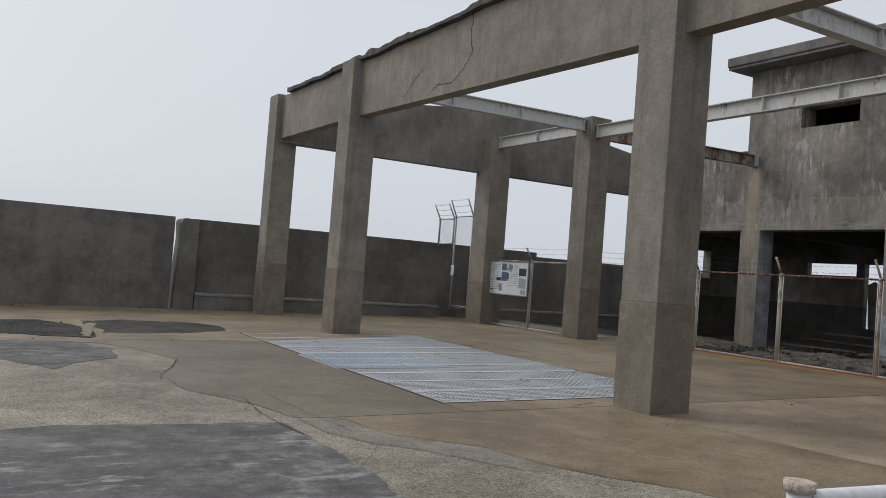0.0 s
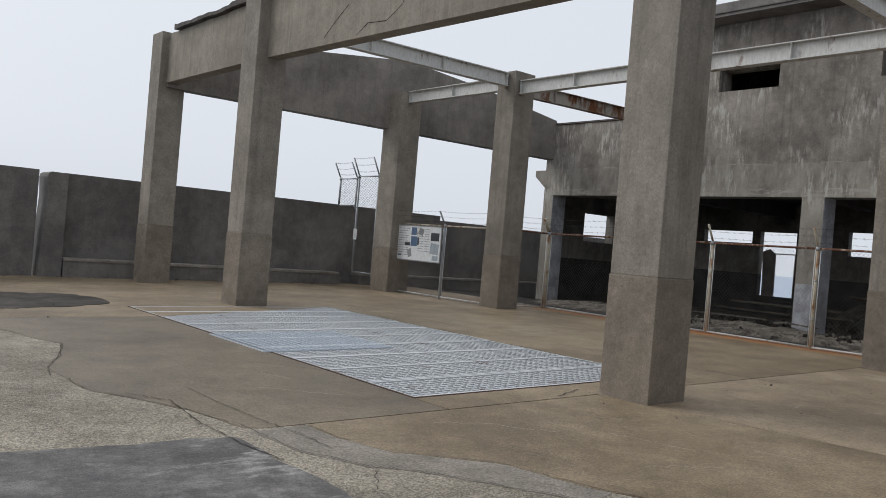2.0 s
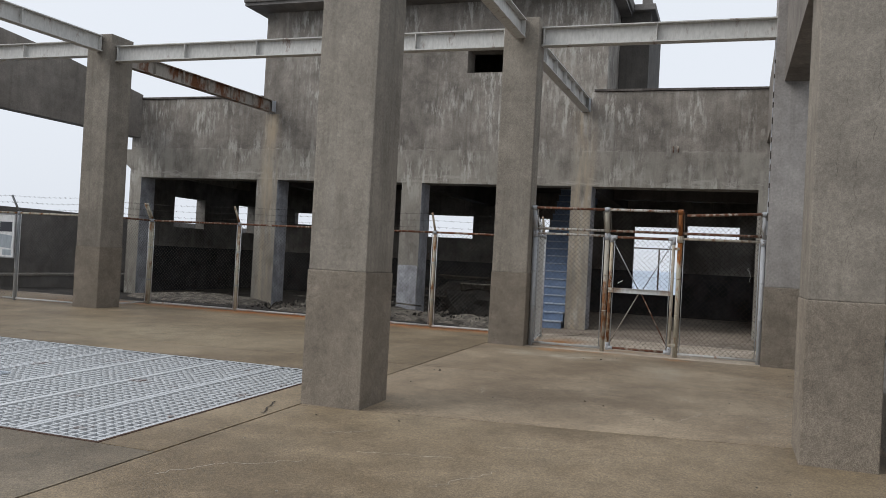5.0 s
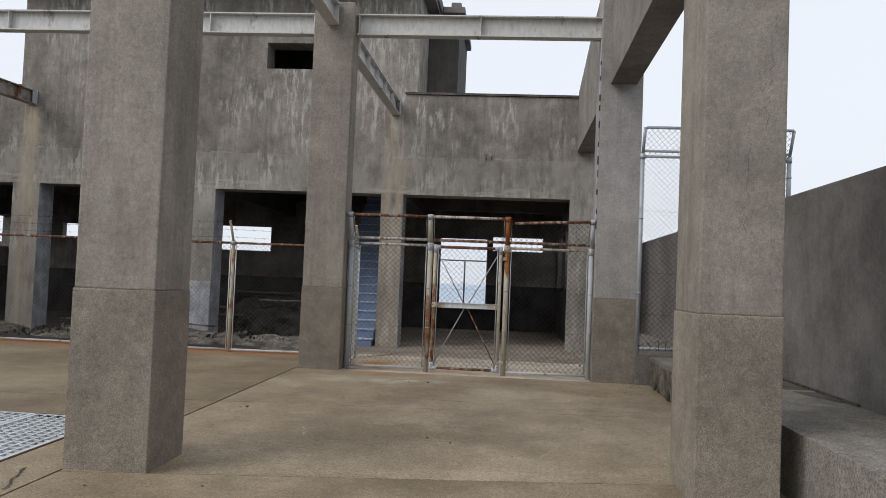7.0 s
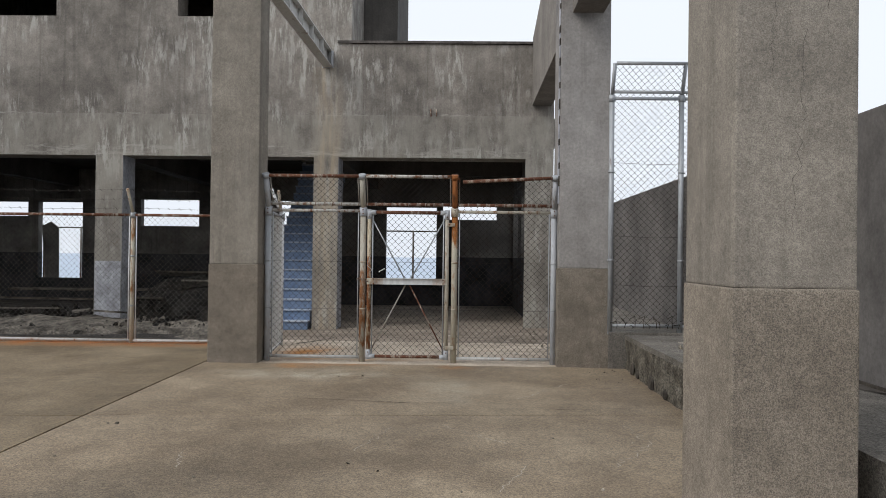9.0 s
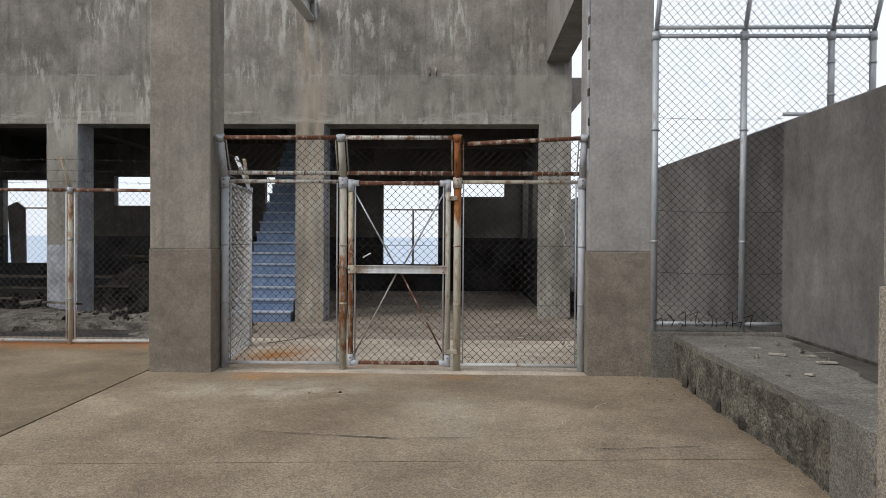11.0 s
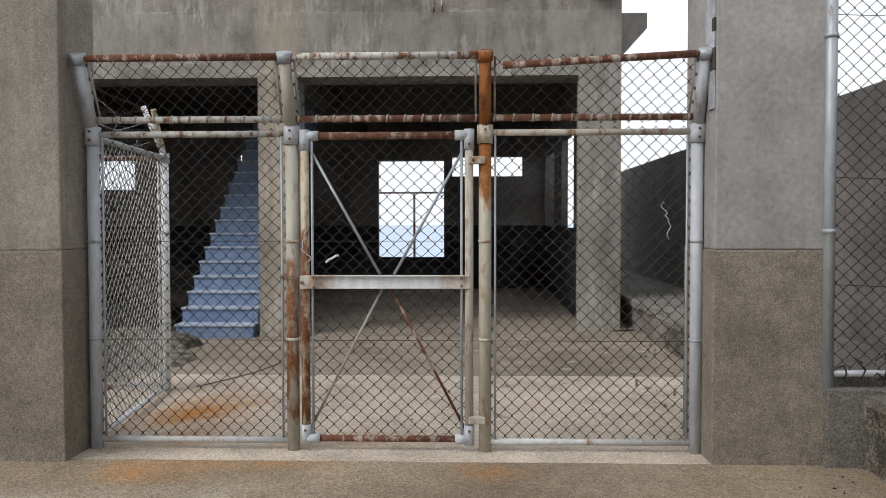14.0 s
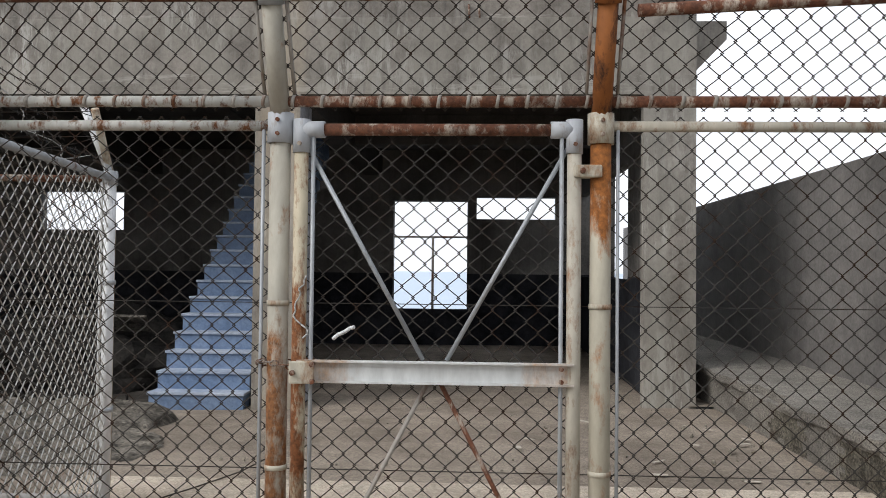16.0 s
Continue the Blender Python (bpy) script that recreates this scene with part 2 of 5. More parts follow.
ROUGH_FACE = concrete("broken stone face", (0.065, 0.061, 0.05), (0.17, 0.162, 0.135), stain=(0.3, (0.16, 0.085, 0.05)), pebble=0.65, pebble_size=70, bump=1.0, blotch=6)
YARD = concrete("yard floor", (0.175, 0.151, 0.122), (0.285, 0.25, 0.204), pebble=0.35, pebble_size=110, bump=0.4, blotch=0.7)
# Darkened copy of the yard floor: shade of the covered bays is painted in.
YARD_SHADED = concrete("shade-painted littered floor", (0.030, 0.027, 0.023), (0.072, 0.065, 0.054), bump=0.5, blotch=2.0)
APRON = concrete("light apron floor", (0.37, 0.325, 0.26), (0.52, 0.47, 0.385), pebble=0.35, pebble_size=120, bump=0.3, blotch=0.8, stain=(0.2, (0.42, 0.2, 0.07)), rust=((14.7, 6.6, 1.1, 0.6, (0.40, 0.19, 0.07)), (14.05, 5.7, 0.25, 1.2, (0.45, 0.26, 0.12))))
DARK_DADO = concrete("black painted dado", (0.011, 0.012, 0.014), (0.034, 0.036, 0.041), blotch=1.5)
INSIDE = concrete("stained plaster", (0.085, 0.082, 0.073), (0.205, 0.198, 0.178), drip=0.5, blotch=0.9)
# Darker concrete: shade under cover put into the colour of ceiling and stair head.
SHADED_WALL = concrete("concrete with shade painted in", (0.060, 0.056, 0.050), (0.104, 0.098, 0.086), drip=0.3)
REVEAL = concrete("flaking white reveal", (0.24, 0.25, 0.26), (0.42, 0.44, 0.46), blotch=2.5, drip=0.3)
BLUE = concrete("blue stair paint", (0.105, 0.165, 0.265), (0.17, 0.24, 0.35), blotch=3, bump=0.15, rough=0.6)
# Treads paler than risers: whitish nosing plus sky light put into the colour.
BLUE_PALE = concrete("blue tread paint with sky light painted in", (0.24, 0.30, 0.38), (0.36, 0.41, 0.47), blotch=3, bump=0.15, rough=0.6)
STEEL = painted_metal("grey painted steel", (0.60, 0.595, 0.57), rust=0.10, rough=0.55, size=3.0)
RUSTY_STEEL = painted_metal("rusting steel", (0.36, 0.33, 0.29), rust=0.5, rough=0.7, size=2.5)
GALV = painted_metal("galvanised tube", (0.42, 0.44, 0.46), rust=0.05, metal=0.25, rough=0.5)
GALV_RUST = painted_metal("galvanised tube with rust", (0.56, 0.52, 0.42), rust=0.42, metal=0.0, rough=0.6, size=5, rust_colour=(0.30, 0.13, 0.045))
POST_RUST = painted_metal("galvanised tube rusted below", (0.46, 0.43, 0.36), rust=0.34, rough=0.75, size=13.0, edge=0.16, rust_colour=(0.30, 0.13, 0.05), zones=((2, 1.0, 1.45, 0.14, -0.03), (2, 0.1, 0.35, -0.2, 0.0)))
STILE_RUST = painted_metal("cream tube flaking to rust", (0.56, 0.49, 0.36), rust=0.5, rough=0.8, size=16.0, edge=0.14, rust_colour=(0.27, 0.10, 0.035), zones=((2, 1.1, 1.7, 0.10, -0.04),))
POST_ORANGE = painted_metal("galvanised tube with orange rust above", (0.47, 0.43, 0.34), rust=0.32, rough=0.75, size=13.0, edge=0.18, rust_colour=(0.36, 0.125, 0.025), zones=((2, 1.5, 1.85, -0.03, 0.32),))
ARM_ORANGE = painted_metal("dark and orange rusted arm", (0.34, 0.115, 0.025), rust=0.45, rough=0.8, size=10, edge=0.12, rust_colour=(0.06, 0.026, 0.015))
RAIL_PALE = painted_metal("pale rail with rust flecks", (0.55, 0.54, 0.50), rust=0.42, rough=0.6, size=22, edge=0.12, rust_colour=(0.22, 0.085, 0.03), zones=((1, 4.55, 4.85, 0.2, 0.0),))
RAIL_CREAM = painted_metal("cream rail with rust", (0.50, 0.46, 0.38), rust=0.38, rough=0.7, size=14, edge=0.16, rust_colour=(0.26, 0.11, 0.04))
RUST = painted_metal("rusted tube", (0.46, 0.40, 0.33), rust=0.80, rough=0.85, size=15, edge=0.12, rust_colour=(0.17, 0.062, 0.03))
GALV_LIGHT = painted_metal("light galvanised post", (0.50, 0.52, 0.55), rust=0.2, rough=0.6, size=12, edge=0.2, rust_colour=(0.33, 0.22, 0.13))
WIRE = painted_metal("weathered fence wire", (0.06, 0.055, 0.05), rust=0.4, rough=0.9, rust_colour=(0.05, 0.028, 0.018))
WIRE_MID = painted_metal("grey fence wire", (0.14, 0.135, 0.125), rust=0.3, rough=0.8, rust_colour=(0.10, 0.055, 0.03))
for w in (WIRE, WIRE_MID):
    w.node_tree.nodes["Principled BSDF"].inputs["Specular IOR Level"].default_value = 0.12
WIRE_PALE = painted_metal("pale coated fence wire", (0.5, 0.5, 0.48), rust=0.1, rough=0.6)
GRATE = painted_metal("galvanised grating", (0.66, 0.68, 0.70), rust=0.08, metal=0.1, rough=0.45, size=2)
GRATE_NEW = painted_metal("newer galvanised grating", (0.63, 0.69, 0.76), rust=0.0, metal=0.1, rough=0.4, size=2)
WHITE = painted_metal("white paint", (0.75, 0.76, 0.77), rust=0.06, rough=0.4)
BOARD = painted_metal("white sign face", (0.86, 0.88, 0.89), rust=0.0, rough=0.35)
INK = painted_metal("dark print", (0.05, 0.055, 0.07), rust=0.0, rough=0.4)
INK_BLUE = painted_metal("blue print", (0.10, 0.17, 0.28), rust=0.0, rough=0.4)
INK_GREY = painted_metal("grey print", (0.33, 0.34, 0.35), rust=0.0, rough=0.4)
SHADE = painted_metal("grey-blue print", (0.42, 0.48, 0.53), rust=0.0, rough=0.4)
VEIN = concrete("pale lime vein", (0.34, 0.31, 0.25), (0.46, 0.43, 0.36), blotch=4)
WHITE_RUST = painted_metal("white rail with orange rust", (0.58, 0.575, 0.56), rust=0.34, rough=0.7, size=11, edge=0.2, rust_colour=(0.34, 0.16, 0.06))
CRACK_RUST = painted_metal("dark rusted angle iron", (0.10, 0.06, 0.04), rust=0.8, rough=0.9, size=9, rust_colour=(0.07, 0.03, 0.018))
SCREED = concrete("pale grey worn screed", (0.165, 0.155, 0.132), (0.235, 0.222, 0.192), pebble=0.4, pebble_size=100, bump=0.3, blotch=0.9)
CRACK = concrete("crack dirt", (0.03, 0.027, 0.022), (0.09, 0.08, 0.065), blotch=5)


def sea_material():
    m, nt, b = material("sea water", 0.5)
    b.inputs["Base Color"].default_value = (0.36, 0.43, 0.52, 1)
    bm = node(nt, "ShaderNodeBump", Strength=0.5, Distance=0.3)
    nt.links.new(noise_at(nt, (1, 1, 1), 0.35, 5), bm.inputs["Height"])
    nt.links.new(bm.outputs[0], b.inputs["Normal"])
    return m


SEA = sea_material()


# ---- mesh helpers ----
def link_mesh(name, bm, mat, parent=None, label=""):
    me = bpy.data.meshes.new(name)
    bm.normal_update()
    bm.to_mesh(me)
    bm.free()
    for m in (mat if isinstance(mat, (list, tuple)) else [mat]):
        me.materials.append(m)
    ob = new(name, me)
    if parent:
        ob.parent = parent
    if label:
        ob["label"] = label
    return ob


def part(name, bm, mat, parent, label=""):
    return link_mesh(name, bm, mat, parent, label)


def empty(name, x=0, y=0, z=0):
    ob = new(name)
    ob.location = (x, y, z)
    return ob


def add_box(bm, x0, x1, y0, y1, z0, z1, bevel=0.0, mat=0):
    vs = [bm.verts.new((x, y, z)) for x in (x0, x1) for y in (y0, y1) for z in (z0, z1)]
    fs = [bm.faces.new([vs[i] for i in q]) for q in ((0, 1, 3, 2), (4, 6, 7, 5), (0, 4, 5, 1), (2, 3, 7, 6), (0, 2, 6, 4), (1, 5, 7, 3))]
    for f in fs:
        f.material_index = mat
    if bevel:
        es = {e for f in fs for e in f.edges}
        bmesh.ops.bevel(bm, geom=list(es), offset=bevel, segments=2, affect="EDGES", profile=0.6)
    return bm


def box(x0, x1, y0, y1, z0, z1, bevel=0.0):
    return add_box(bmesh.new(), x0, x1, y0, y1, z0, z1, bevel)


def add_tube(bm, a, b, r, sides=10, cap=True):
    a, b = Vector(a), Vector(b)
    d = (b - a).normalized()
    u = d.orthogonal().normalized()
    v = d.cross(u)
    rings = []
    for p in (a, b):
        rings.append([bm.verts.new(p + r * (math.cos(2 * math.pi * i / sides) * u + math.sin(2 * math.pi * i / sides) * v)) for i in range(sides)])
    for i in range(sides):
        f = bm.faces.new((rings[0][i], rings[0][(i + 1) % sides], rings[1][(i + 1) % sides], rings[1][i]))
        f.smooth = sides > 4
    if cap:
        bm.faces.new(rings[0][::-1])
        bm.faces.new(rings[1])
    return bm


def tube(a, b, r, sides=10):
    return add_tube(bmesh.new(), a, b, r, sides)


def add_path(bm, pts, r, sides=6):
    for a, b in zip(pts, pts[1:]):
        add_tube(bm, a, b, r, sides)
    return bm


def solid_grid(xs, ys, zs, filled, mats=None):
    """A wall with openings: grid cells, of which only the outer faces are kept."""
    bm = bmesh.new()
    verts = {}

    def v(i, j, k):
        if (i, j, k) not in verts:
            verts[i, j, k] = bm.verts.new((xs[i], ys[j], zs[k]))
        return verts[i, j, k]

    nx, ny, nz = len(xs) - 1, len(ys) - 1, len(zs) - 1

    def full(i, j, k):
        return 0 <= i < nx and 0 <= j < ny and 0 <= k < nz and filled((xs[i] + xs[i + 1]) / 2, (ys[j] + ys[j + 1]) / 2, (zs[k] + zs[k + 1]) / 2)

    for i in range(nx):
        for j in range(ny):
            for k in range(nz):
                if not full(i, j, k):
                    continue
                for d, q in (((-1, 0, 0), ((0, 0, 0), (0, 0, 1), (0, 1, 1), (0, 1, 0))), ((1, 0, 0), ((1, 0, 0), (1, 1, 0), (1, 1, 1), (1, 0, 1))),
                             ((0, -1, 0), ((0, 0, 0), (1, 0, 0), (1, 0, 1), (0, 0, 1))), ((0, 1, 0), ((0, 1, 0), (0, 1, 1), (1, 1, 1), (1, 1, 0))),
                             ((0, 0, -1), ((0, 0, 0), (0, 1, 0), (1, 1, 0), (1, 0, 0))), ((0, 0, 1), ((0, 0, 1), (1, 0, 1), (1, 1, 1), (0, 1, 1)))):
                    if not full(i + d[0], j + d[1], k + d[2]):
                        f = bm.faces.new([v(i + a, j + b, k + c) for a, b, c in q])
                        if mats:
                            c = f.calc_center_median()
                            f.material_index = mats(c, d)
    return bm


def prism(outline, axis, a, b):
    """An outline (u, v) drawn out from a to b along axis: 'x' takes (y, z), 'y' takes (x, z), 'z' takes (x, y)."""
    bm = bmesh.new()

    def p(u, v, w):
        return {"x": (w, u, v), "y": (u, w, v), "z": (u, v, w)}[axis]

    lo = [bm.verts.new(p(u, v, a)) for u, v in outline]
    hi = [bm.verts.new(p(u, v, b)) for u, v in outline]
    n = len(outline)
    bm.faces.new(lo)
    bm.faces.new(hi[::-1])
    for i in range(n):
        bm.faces.new((lo[i], hi[i], hi[(i + 1) % n], lo[(i + 1) % n]))
    bmesh.ops.recalc_face_normals(bm, faces=bm.faces)
    return bm


def level(x):
    """The court's floor rises a little towards the gate."""
    return 0.018 + 0.0135 * (min(max(x, -14.0), 13.9) - 7.2)


def wobble(x, y, s=1.0, a=0.06):
    return a * noise.noise(Vector((x * s, y * s, 3.1))) + 0.4 * a * noise.noise(Vector((x * s * 4, y * s * 4, 7.7)))


# ---- ground ----
GX0, GX1, GY0, GY1 = 5.10, 9.08, 8.2, 16.12   # the grating's pit
base_xs = [-14, GX0, GX1, 15.7]
base_ys = [-12, 1.0, GY0, GY1, 24.0]
bm = bmesh.new()
grid = [[bm.verts.new((x, y, level(x) - 0.03)) for y in base_ys] for x in base_xs]
for i in range(len(base_xs) - 1):
    for j in range(len(base_ys) - 1):
        if not (base_xs[i] == GX0 and base_ys[j] == GY0):
            bm.faces.new((grid[i][j], grid[i + 1][j], grid[i + 1][j + 1], grid[i][j + 1]))
ground = tagged(link_mesh("ground", bm, JOINT), "dirt-filled concrete bedding under the court slabs", "ground", kind="structure")

bm = bmesh.new()
add_box(bm, -14, 32, -12, -11.6, -6, -0.3)
add_box(bm, -14, 32, 23.6, 24, -6, -0.25)
add_box(bm, -14.4, -14, -12, 24, -6, -0.3)
add_box(bm, 31.6, 32, -11.6, 23.6, -6, -0.2)
tagged(link_mesh("quay_edge", bm, SEAWALL), "concrete quay edge dropping to the sea", "quay", kind="structure")
bm = bmesh.new()
add_box(bm, -3000, 4000, -3500, 3500, -7, -6)
tagged(link_mesh("water", bm, SEA), "hazy pale grey-blue sea", "sea", kind="structure")


def slab(name, outline, z, mat, label, category="floor slab", thick=0.03, parent=None):
    """A flat slab following the floor's rise; outline of (x, y)."""
    bm = bmesh.new()
    top = [bm.verts.new((x, y, level(x) + z)) for x, y in outline]
    low = [bm.verts.new((x, y, level(x) + z - thick)) for x, y in outline]
    bm.faces.new(top)
    n = len(outline)
    for i in range(n):
        bm.faces.new((top[i], low[i], low[(i + 1) % n], top[(i + 1) % n]))
    bmesh.ops.triangulate(bm, faces=[f for f in bm.faces if len(f.verts) > 4])
    bmesh.ops.recalc_face_normals(bm, faces=bm.faces)
    return tagged(link_mesh(name, bm, mat), label, category, kind="structure")


EDGE = [(1.0, 6.2), (2.6, 5.75), (4.34, 5.10), (4.84, 4.72), (5.45, 4.40), (6.1, 4.27), (6.67, 3.75), (7.2, 3.57), (7.64, 3.62), (7.67, 3.1), (8.47, 2.94), (9.4, 2.47), (10.72, 2.43), (11.4, 2.75), (12.15, 2.95), (13.4, 2.6), (14.2, 2.15), (14.4, 0.6), (14.8, -8.0)]


def edge_x(y):
    for (y0, x0), (y1, x1) in zip(EDGE, EDGE[1:]):
        if y0 <= y <= y1:
            return x0 + (x1 - x0) * (y - y0) / (y1 - y0) + wobble(x0, y, 1.3, 0.05)
    return EDGE[-1][1]


def rows(y0, y1, step=0.06):
    n = max(2, int((y1 - y0) / step))
    return [y0 + (y1 - y0) * i / n for i in range(n + 1)]


G = 0.011   # half a joint
J1 = 7.65
slab("floor_brown_1", [(7.12, J1 - G), (8.05, 1.3)] + [(edge_x(y), y) for y in rows(1.3, J1 - G)], 0.004, FLOOR, "brown worn concrete court floor with hairline cracks")
slab("floor_brown_2", [(7.135, J1 - G), (8.065, 1.3), (10.83, 1.3), (10.36, J1 - G)], 0.004, FLOOR_SAND, "sandy grey worn concrete court floor")
slab("floor_brown_3", [(10.375, J1 - G), (10.845, 1.3), (13.555, 1.3), (13.555, J1 - G)], 0.004, FLOOR_SAND, "sandy grey worn concrete court floor")
slab("floor_brown_4", [(edge_x(y), y) for y in rows(J1 + G, 14.7)[::-1]] + [(GX0 - 0.03, J1 + G), (GX0 - 0.03, 14.7)], 0.004, FLOOR_GREY, "brown-grey worn concrete court floor")
slab("floor_brown_5", [(GX0 - 0.018, J1 + G), (GX1 + 0.02, J1 + G), (GX1 + 0.02, GY0 - 0.03), (GX0 - 0.018, GY0 - 0.03)], 0.004, FLOOR, "narrow brown concrete strip beside the grating")
slab("floor_brown_8", [(GX1 + 0.03, J1 + G), (10.33, J1 + G), (9.75, 16.6), (GX1 + 0.03, 16.6)], 0.004, FLOOR, "brown worn concrete court floor")
slab("floor_brown_6", [(10.345, J1 + G), (13.9, J1 + G), (15.7, J1 + G), (15.7, 16.6), (13.9, 16.6), (9.765, 16.6)], 0.004, FLOOR, "brown worn concrete court floor")
slab("floor_brown_7", [(-14, 14.715), (GX0 - 0.03, 14.715), (GX0 - 0.03, GY1 + 0.03), (GX1 + 0.02, GY1 + 0.03), (GX1 + 0.02, 16.61), (15.7, 16.61), (15.7, 23.1), (-14, 23.1)], 0.004, FLOOR, "brown worn concrete court floor by the seawall")
slab("floor_pale", [(-14, -12), (7.0, -12), (7.0, 1.3)] + [(edge_x(y) + 0.25, y) for y in rows(1.3, 14.6, 0.4)] + [(-14, 14.7)], 0.0, PALE, "pale screed with exposed pebble aggregate")


def blob(points, jitter=0.08, step=0.1):
    out = []
    n = len(points)
    for i in range(n):
        (x0, y0), (x1, y1) = points[i], points[(i + 1) % n]
        m = max(1, int(math.hypot(x1 - x0, y1 - y0) / step))
        for k in range(m):
            x, y = x0 + (x1 - x0) * k / m, y0 + (y1 - y0) * k / m
            out.append((x + wobble(x, y, 2.2, jitter), y + wobble(y + 9, x, 2.2, jitter)))
    return out


slab("floor_worn", blob([(3.08, 7.6), (3.14, 6.96), (3.38, 6.46), (3.66, 6.15), (4.2, 5.25), (4.5, 5.3), (4.5, 6.1), (3.95, 6.8), (3.8, 7.6)], 0.03), 0.002, SCREED, "grey worn band beside the brown floor", thick=0.02)
slab("floor_grey_1", blob([(-13, 7.6), (-13, -9), (3.6, -9), (3.1, 2.0), (2.87, 5.08), (2.94, 5.8), (2.92, 6.7), (2.87, 7.5), (1.62, 7.67), (1.0, 7.78), (0.3, 7.5)]), 0.005, GREY, "grey smooth screed patch with pale scuffs", thick=0.02)
slab("floor_grey_2", blob([(-9, 15.0), (-9, 12.0), (0.73, 12.1), (1.31, 11.2), (1.57, 11.8), (2.2, 12.25), (2.25, 13.4), (1.8, 14.4), (0.6, 14.6)]), 0.005, GREY, "grey smooth screed patch", thick=0.02)
slab("floor_gravel", blob([(-9, 18.4), (-9, 15.6), (0.9, 15.4), (2.2, 14.9), (2.35, 15.9), (2.2, 17.2), (1.6, 18.2), (0.6, 17.9)], 0.15), 0.010, GRAVEL, "blackened gravelly asphalt patch", thick=0.02)
slab("floor_soot", blob([(2.55, 15.8), (3.1, 15.7), (4.4, 16.3), (5.0, 16.8), (5.0, 17.6), (4.6, 18.3), (3.2, 18.6), (2.4, 18.2), (2.45, 17.0)], 0.2), 0.008, SOOT, "black sooty stain on the court floor", thick=0.02)
slab("floor_apron", [(13.57, 1.4), (16.2, 1.4), (16.2, 7.62), (13.57, 7.62)], 0.002, APRON, "pale rust-stained concrete apron behind the gate")
def patch(name, x0, x1, y0, y1, z00, z10, z11, z01, mat, label, n=10):
    """A gently twisted floor between four corner heights."""
    bm = bmesh.new()
    g = []
    for i in range(n + 1):
        u = i / n
        g.append([bm.verts.new((x0 + (x1 - x0) * u, y0 + (y1 - y0) * j / n,
                                (z00 * (1 - u) + z10 * u) * (1 - j / n) + (z01 * (1 - u) + z11 * u) * j / n + 0.006 * noise.noise(Vector((i * 0.7, j * 0.9, x0))))) for j in range(n + 1)])
    for i in range(n):
        for j in range(n):
            bm.faces.new((g[i][j], g[i + 1][j], g[i + 1][j + 1], g[i][j + 1])).smooth = True
    tagged(link_mesh(name, bm, mat), label, "floor", kind="structure")


patch("floor_yard", 16.21, 19.6, 1.0, 8.7, 0.1, 0.1, -0.06, 0.1, YARD, "dusty brown yard floor with debris")
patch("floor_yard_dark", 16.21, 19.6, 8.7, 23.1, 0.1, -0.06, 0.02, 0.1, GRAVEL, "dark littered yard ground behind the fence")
patch("floor_yard_strip", 15.71, 16.21, 7.64, 23.1, 0.09, 0.1, 0.1, 0.09, YARD, "dusty concrete strip behind the fence")
patch("floor_outside_ledge", 19.6, 26.8, 1.0, 2.78, 0.09, 0.07, 0.07, 0.09, YARD, "dusty concrete floor beside the ruin")
patch("floor_inside", 19.6, 26.8, 2.78, 8.7, 0.063, 0.05, 0.03, -0.06, YARD, "dusty concrete floor inside the ruin")
patch("floor_inside_north", 19.6, 26.8, 8.7, 20.5, -0.06, 0.03, 0.03, 0.02, YARD_SHADED, "shade-painted littered floor inside the ruin")

# pit and grating
bm = bmesh.new()
for x0, x1, y0, y1 in ((GX0 - 0.2, GX0, GY0, GY1), (GX1, GX1 + 0.2, GY0, GY1), (GX0 - 0.2, GX1 + 0.2, GY0 - 0.2, GY0), (GX0 - 0.2, GX1 + 0.2, GY1, GY1 + 0.2)):
    add_box(bm, x0, x1, y0, y1, -0.159, -0.12)
add_box(bm, GX0 - 0.2, GX1 + 0.2, GY0 - 0.2, GY1 + 0.2, -1.5, -0.16)
tagged(link_mesh("pit", bm, LEDGE_PALE), "concrete-lined pit below the steel grating", "pit", kind="structure")
grating = tagged(empty("floor_grating", 7, 12, level(7) - 0.003), "large galvanised steel grating of ten panels covering a pit", "grating")
grating.rotation_euler = (0, -math.atan(0.0135), 0)
NP = 10
PW = (GY1 - GY0) / NP


def grating_panel():
    bm = bmesh.new()
    L = GX1 - GX0 - 0.03
    h = PW / 2 - 0.02
    for i in range(1, 8):
        y = -h + 2 * h * i / 8
        add_box(bm, -L / 2, L / 2, y - 0.011, y + 0.011, -0.03, 0.0)
    for i in range(40):
        x = -L / 2 + L * i / 39
        add_box(bm, x - 0.008, x + 0.008, -h, h, -0.026, -0.003)
    return bm


def grating_frame():
    bm = bmesh.new()
    L = GX1 - GX0 - 0.03
    h = PW / 2 - 0.02
    for s in (-1, 1):
        add_box(bm, -L / 2, L / 2, s * h - 0.02, s * h + 0.02, -0.03, 0.006)
        add_box(bm, s * L / 2 - 0.008, s * L / 2 + 0.008, -h, h, -0.04, 0.006)
    return bm


first = part("grating_panel", grating_panel(), GRATE, grating)
for i in range(NP):
    p = first if i == 0 else new("grating_panel", first.data)
    p.parent = grating
    p.location = ((GX0 + GX1) / 2 - 7, GY0 + PW * (i + 0.5) - 12, 0.006 + 0.004 * (i % 3 == 1))
    rim = part("edge_bar", grating_frame(), GRATE, p) if i == 0 else new("edge_bar", rim.data)
    rim.parent = p
bm = bmesh.new()
for i in range(27):
    y = 11.05 + 1.6 * i / 26
    add_box(bm, 5.0 - 7, 6.95 - 7, y - 12.004, y - 11.996, 0.006, 0.018)
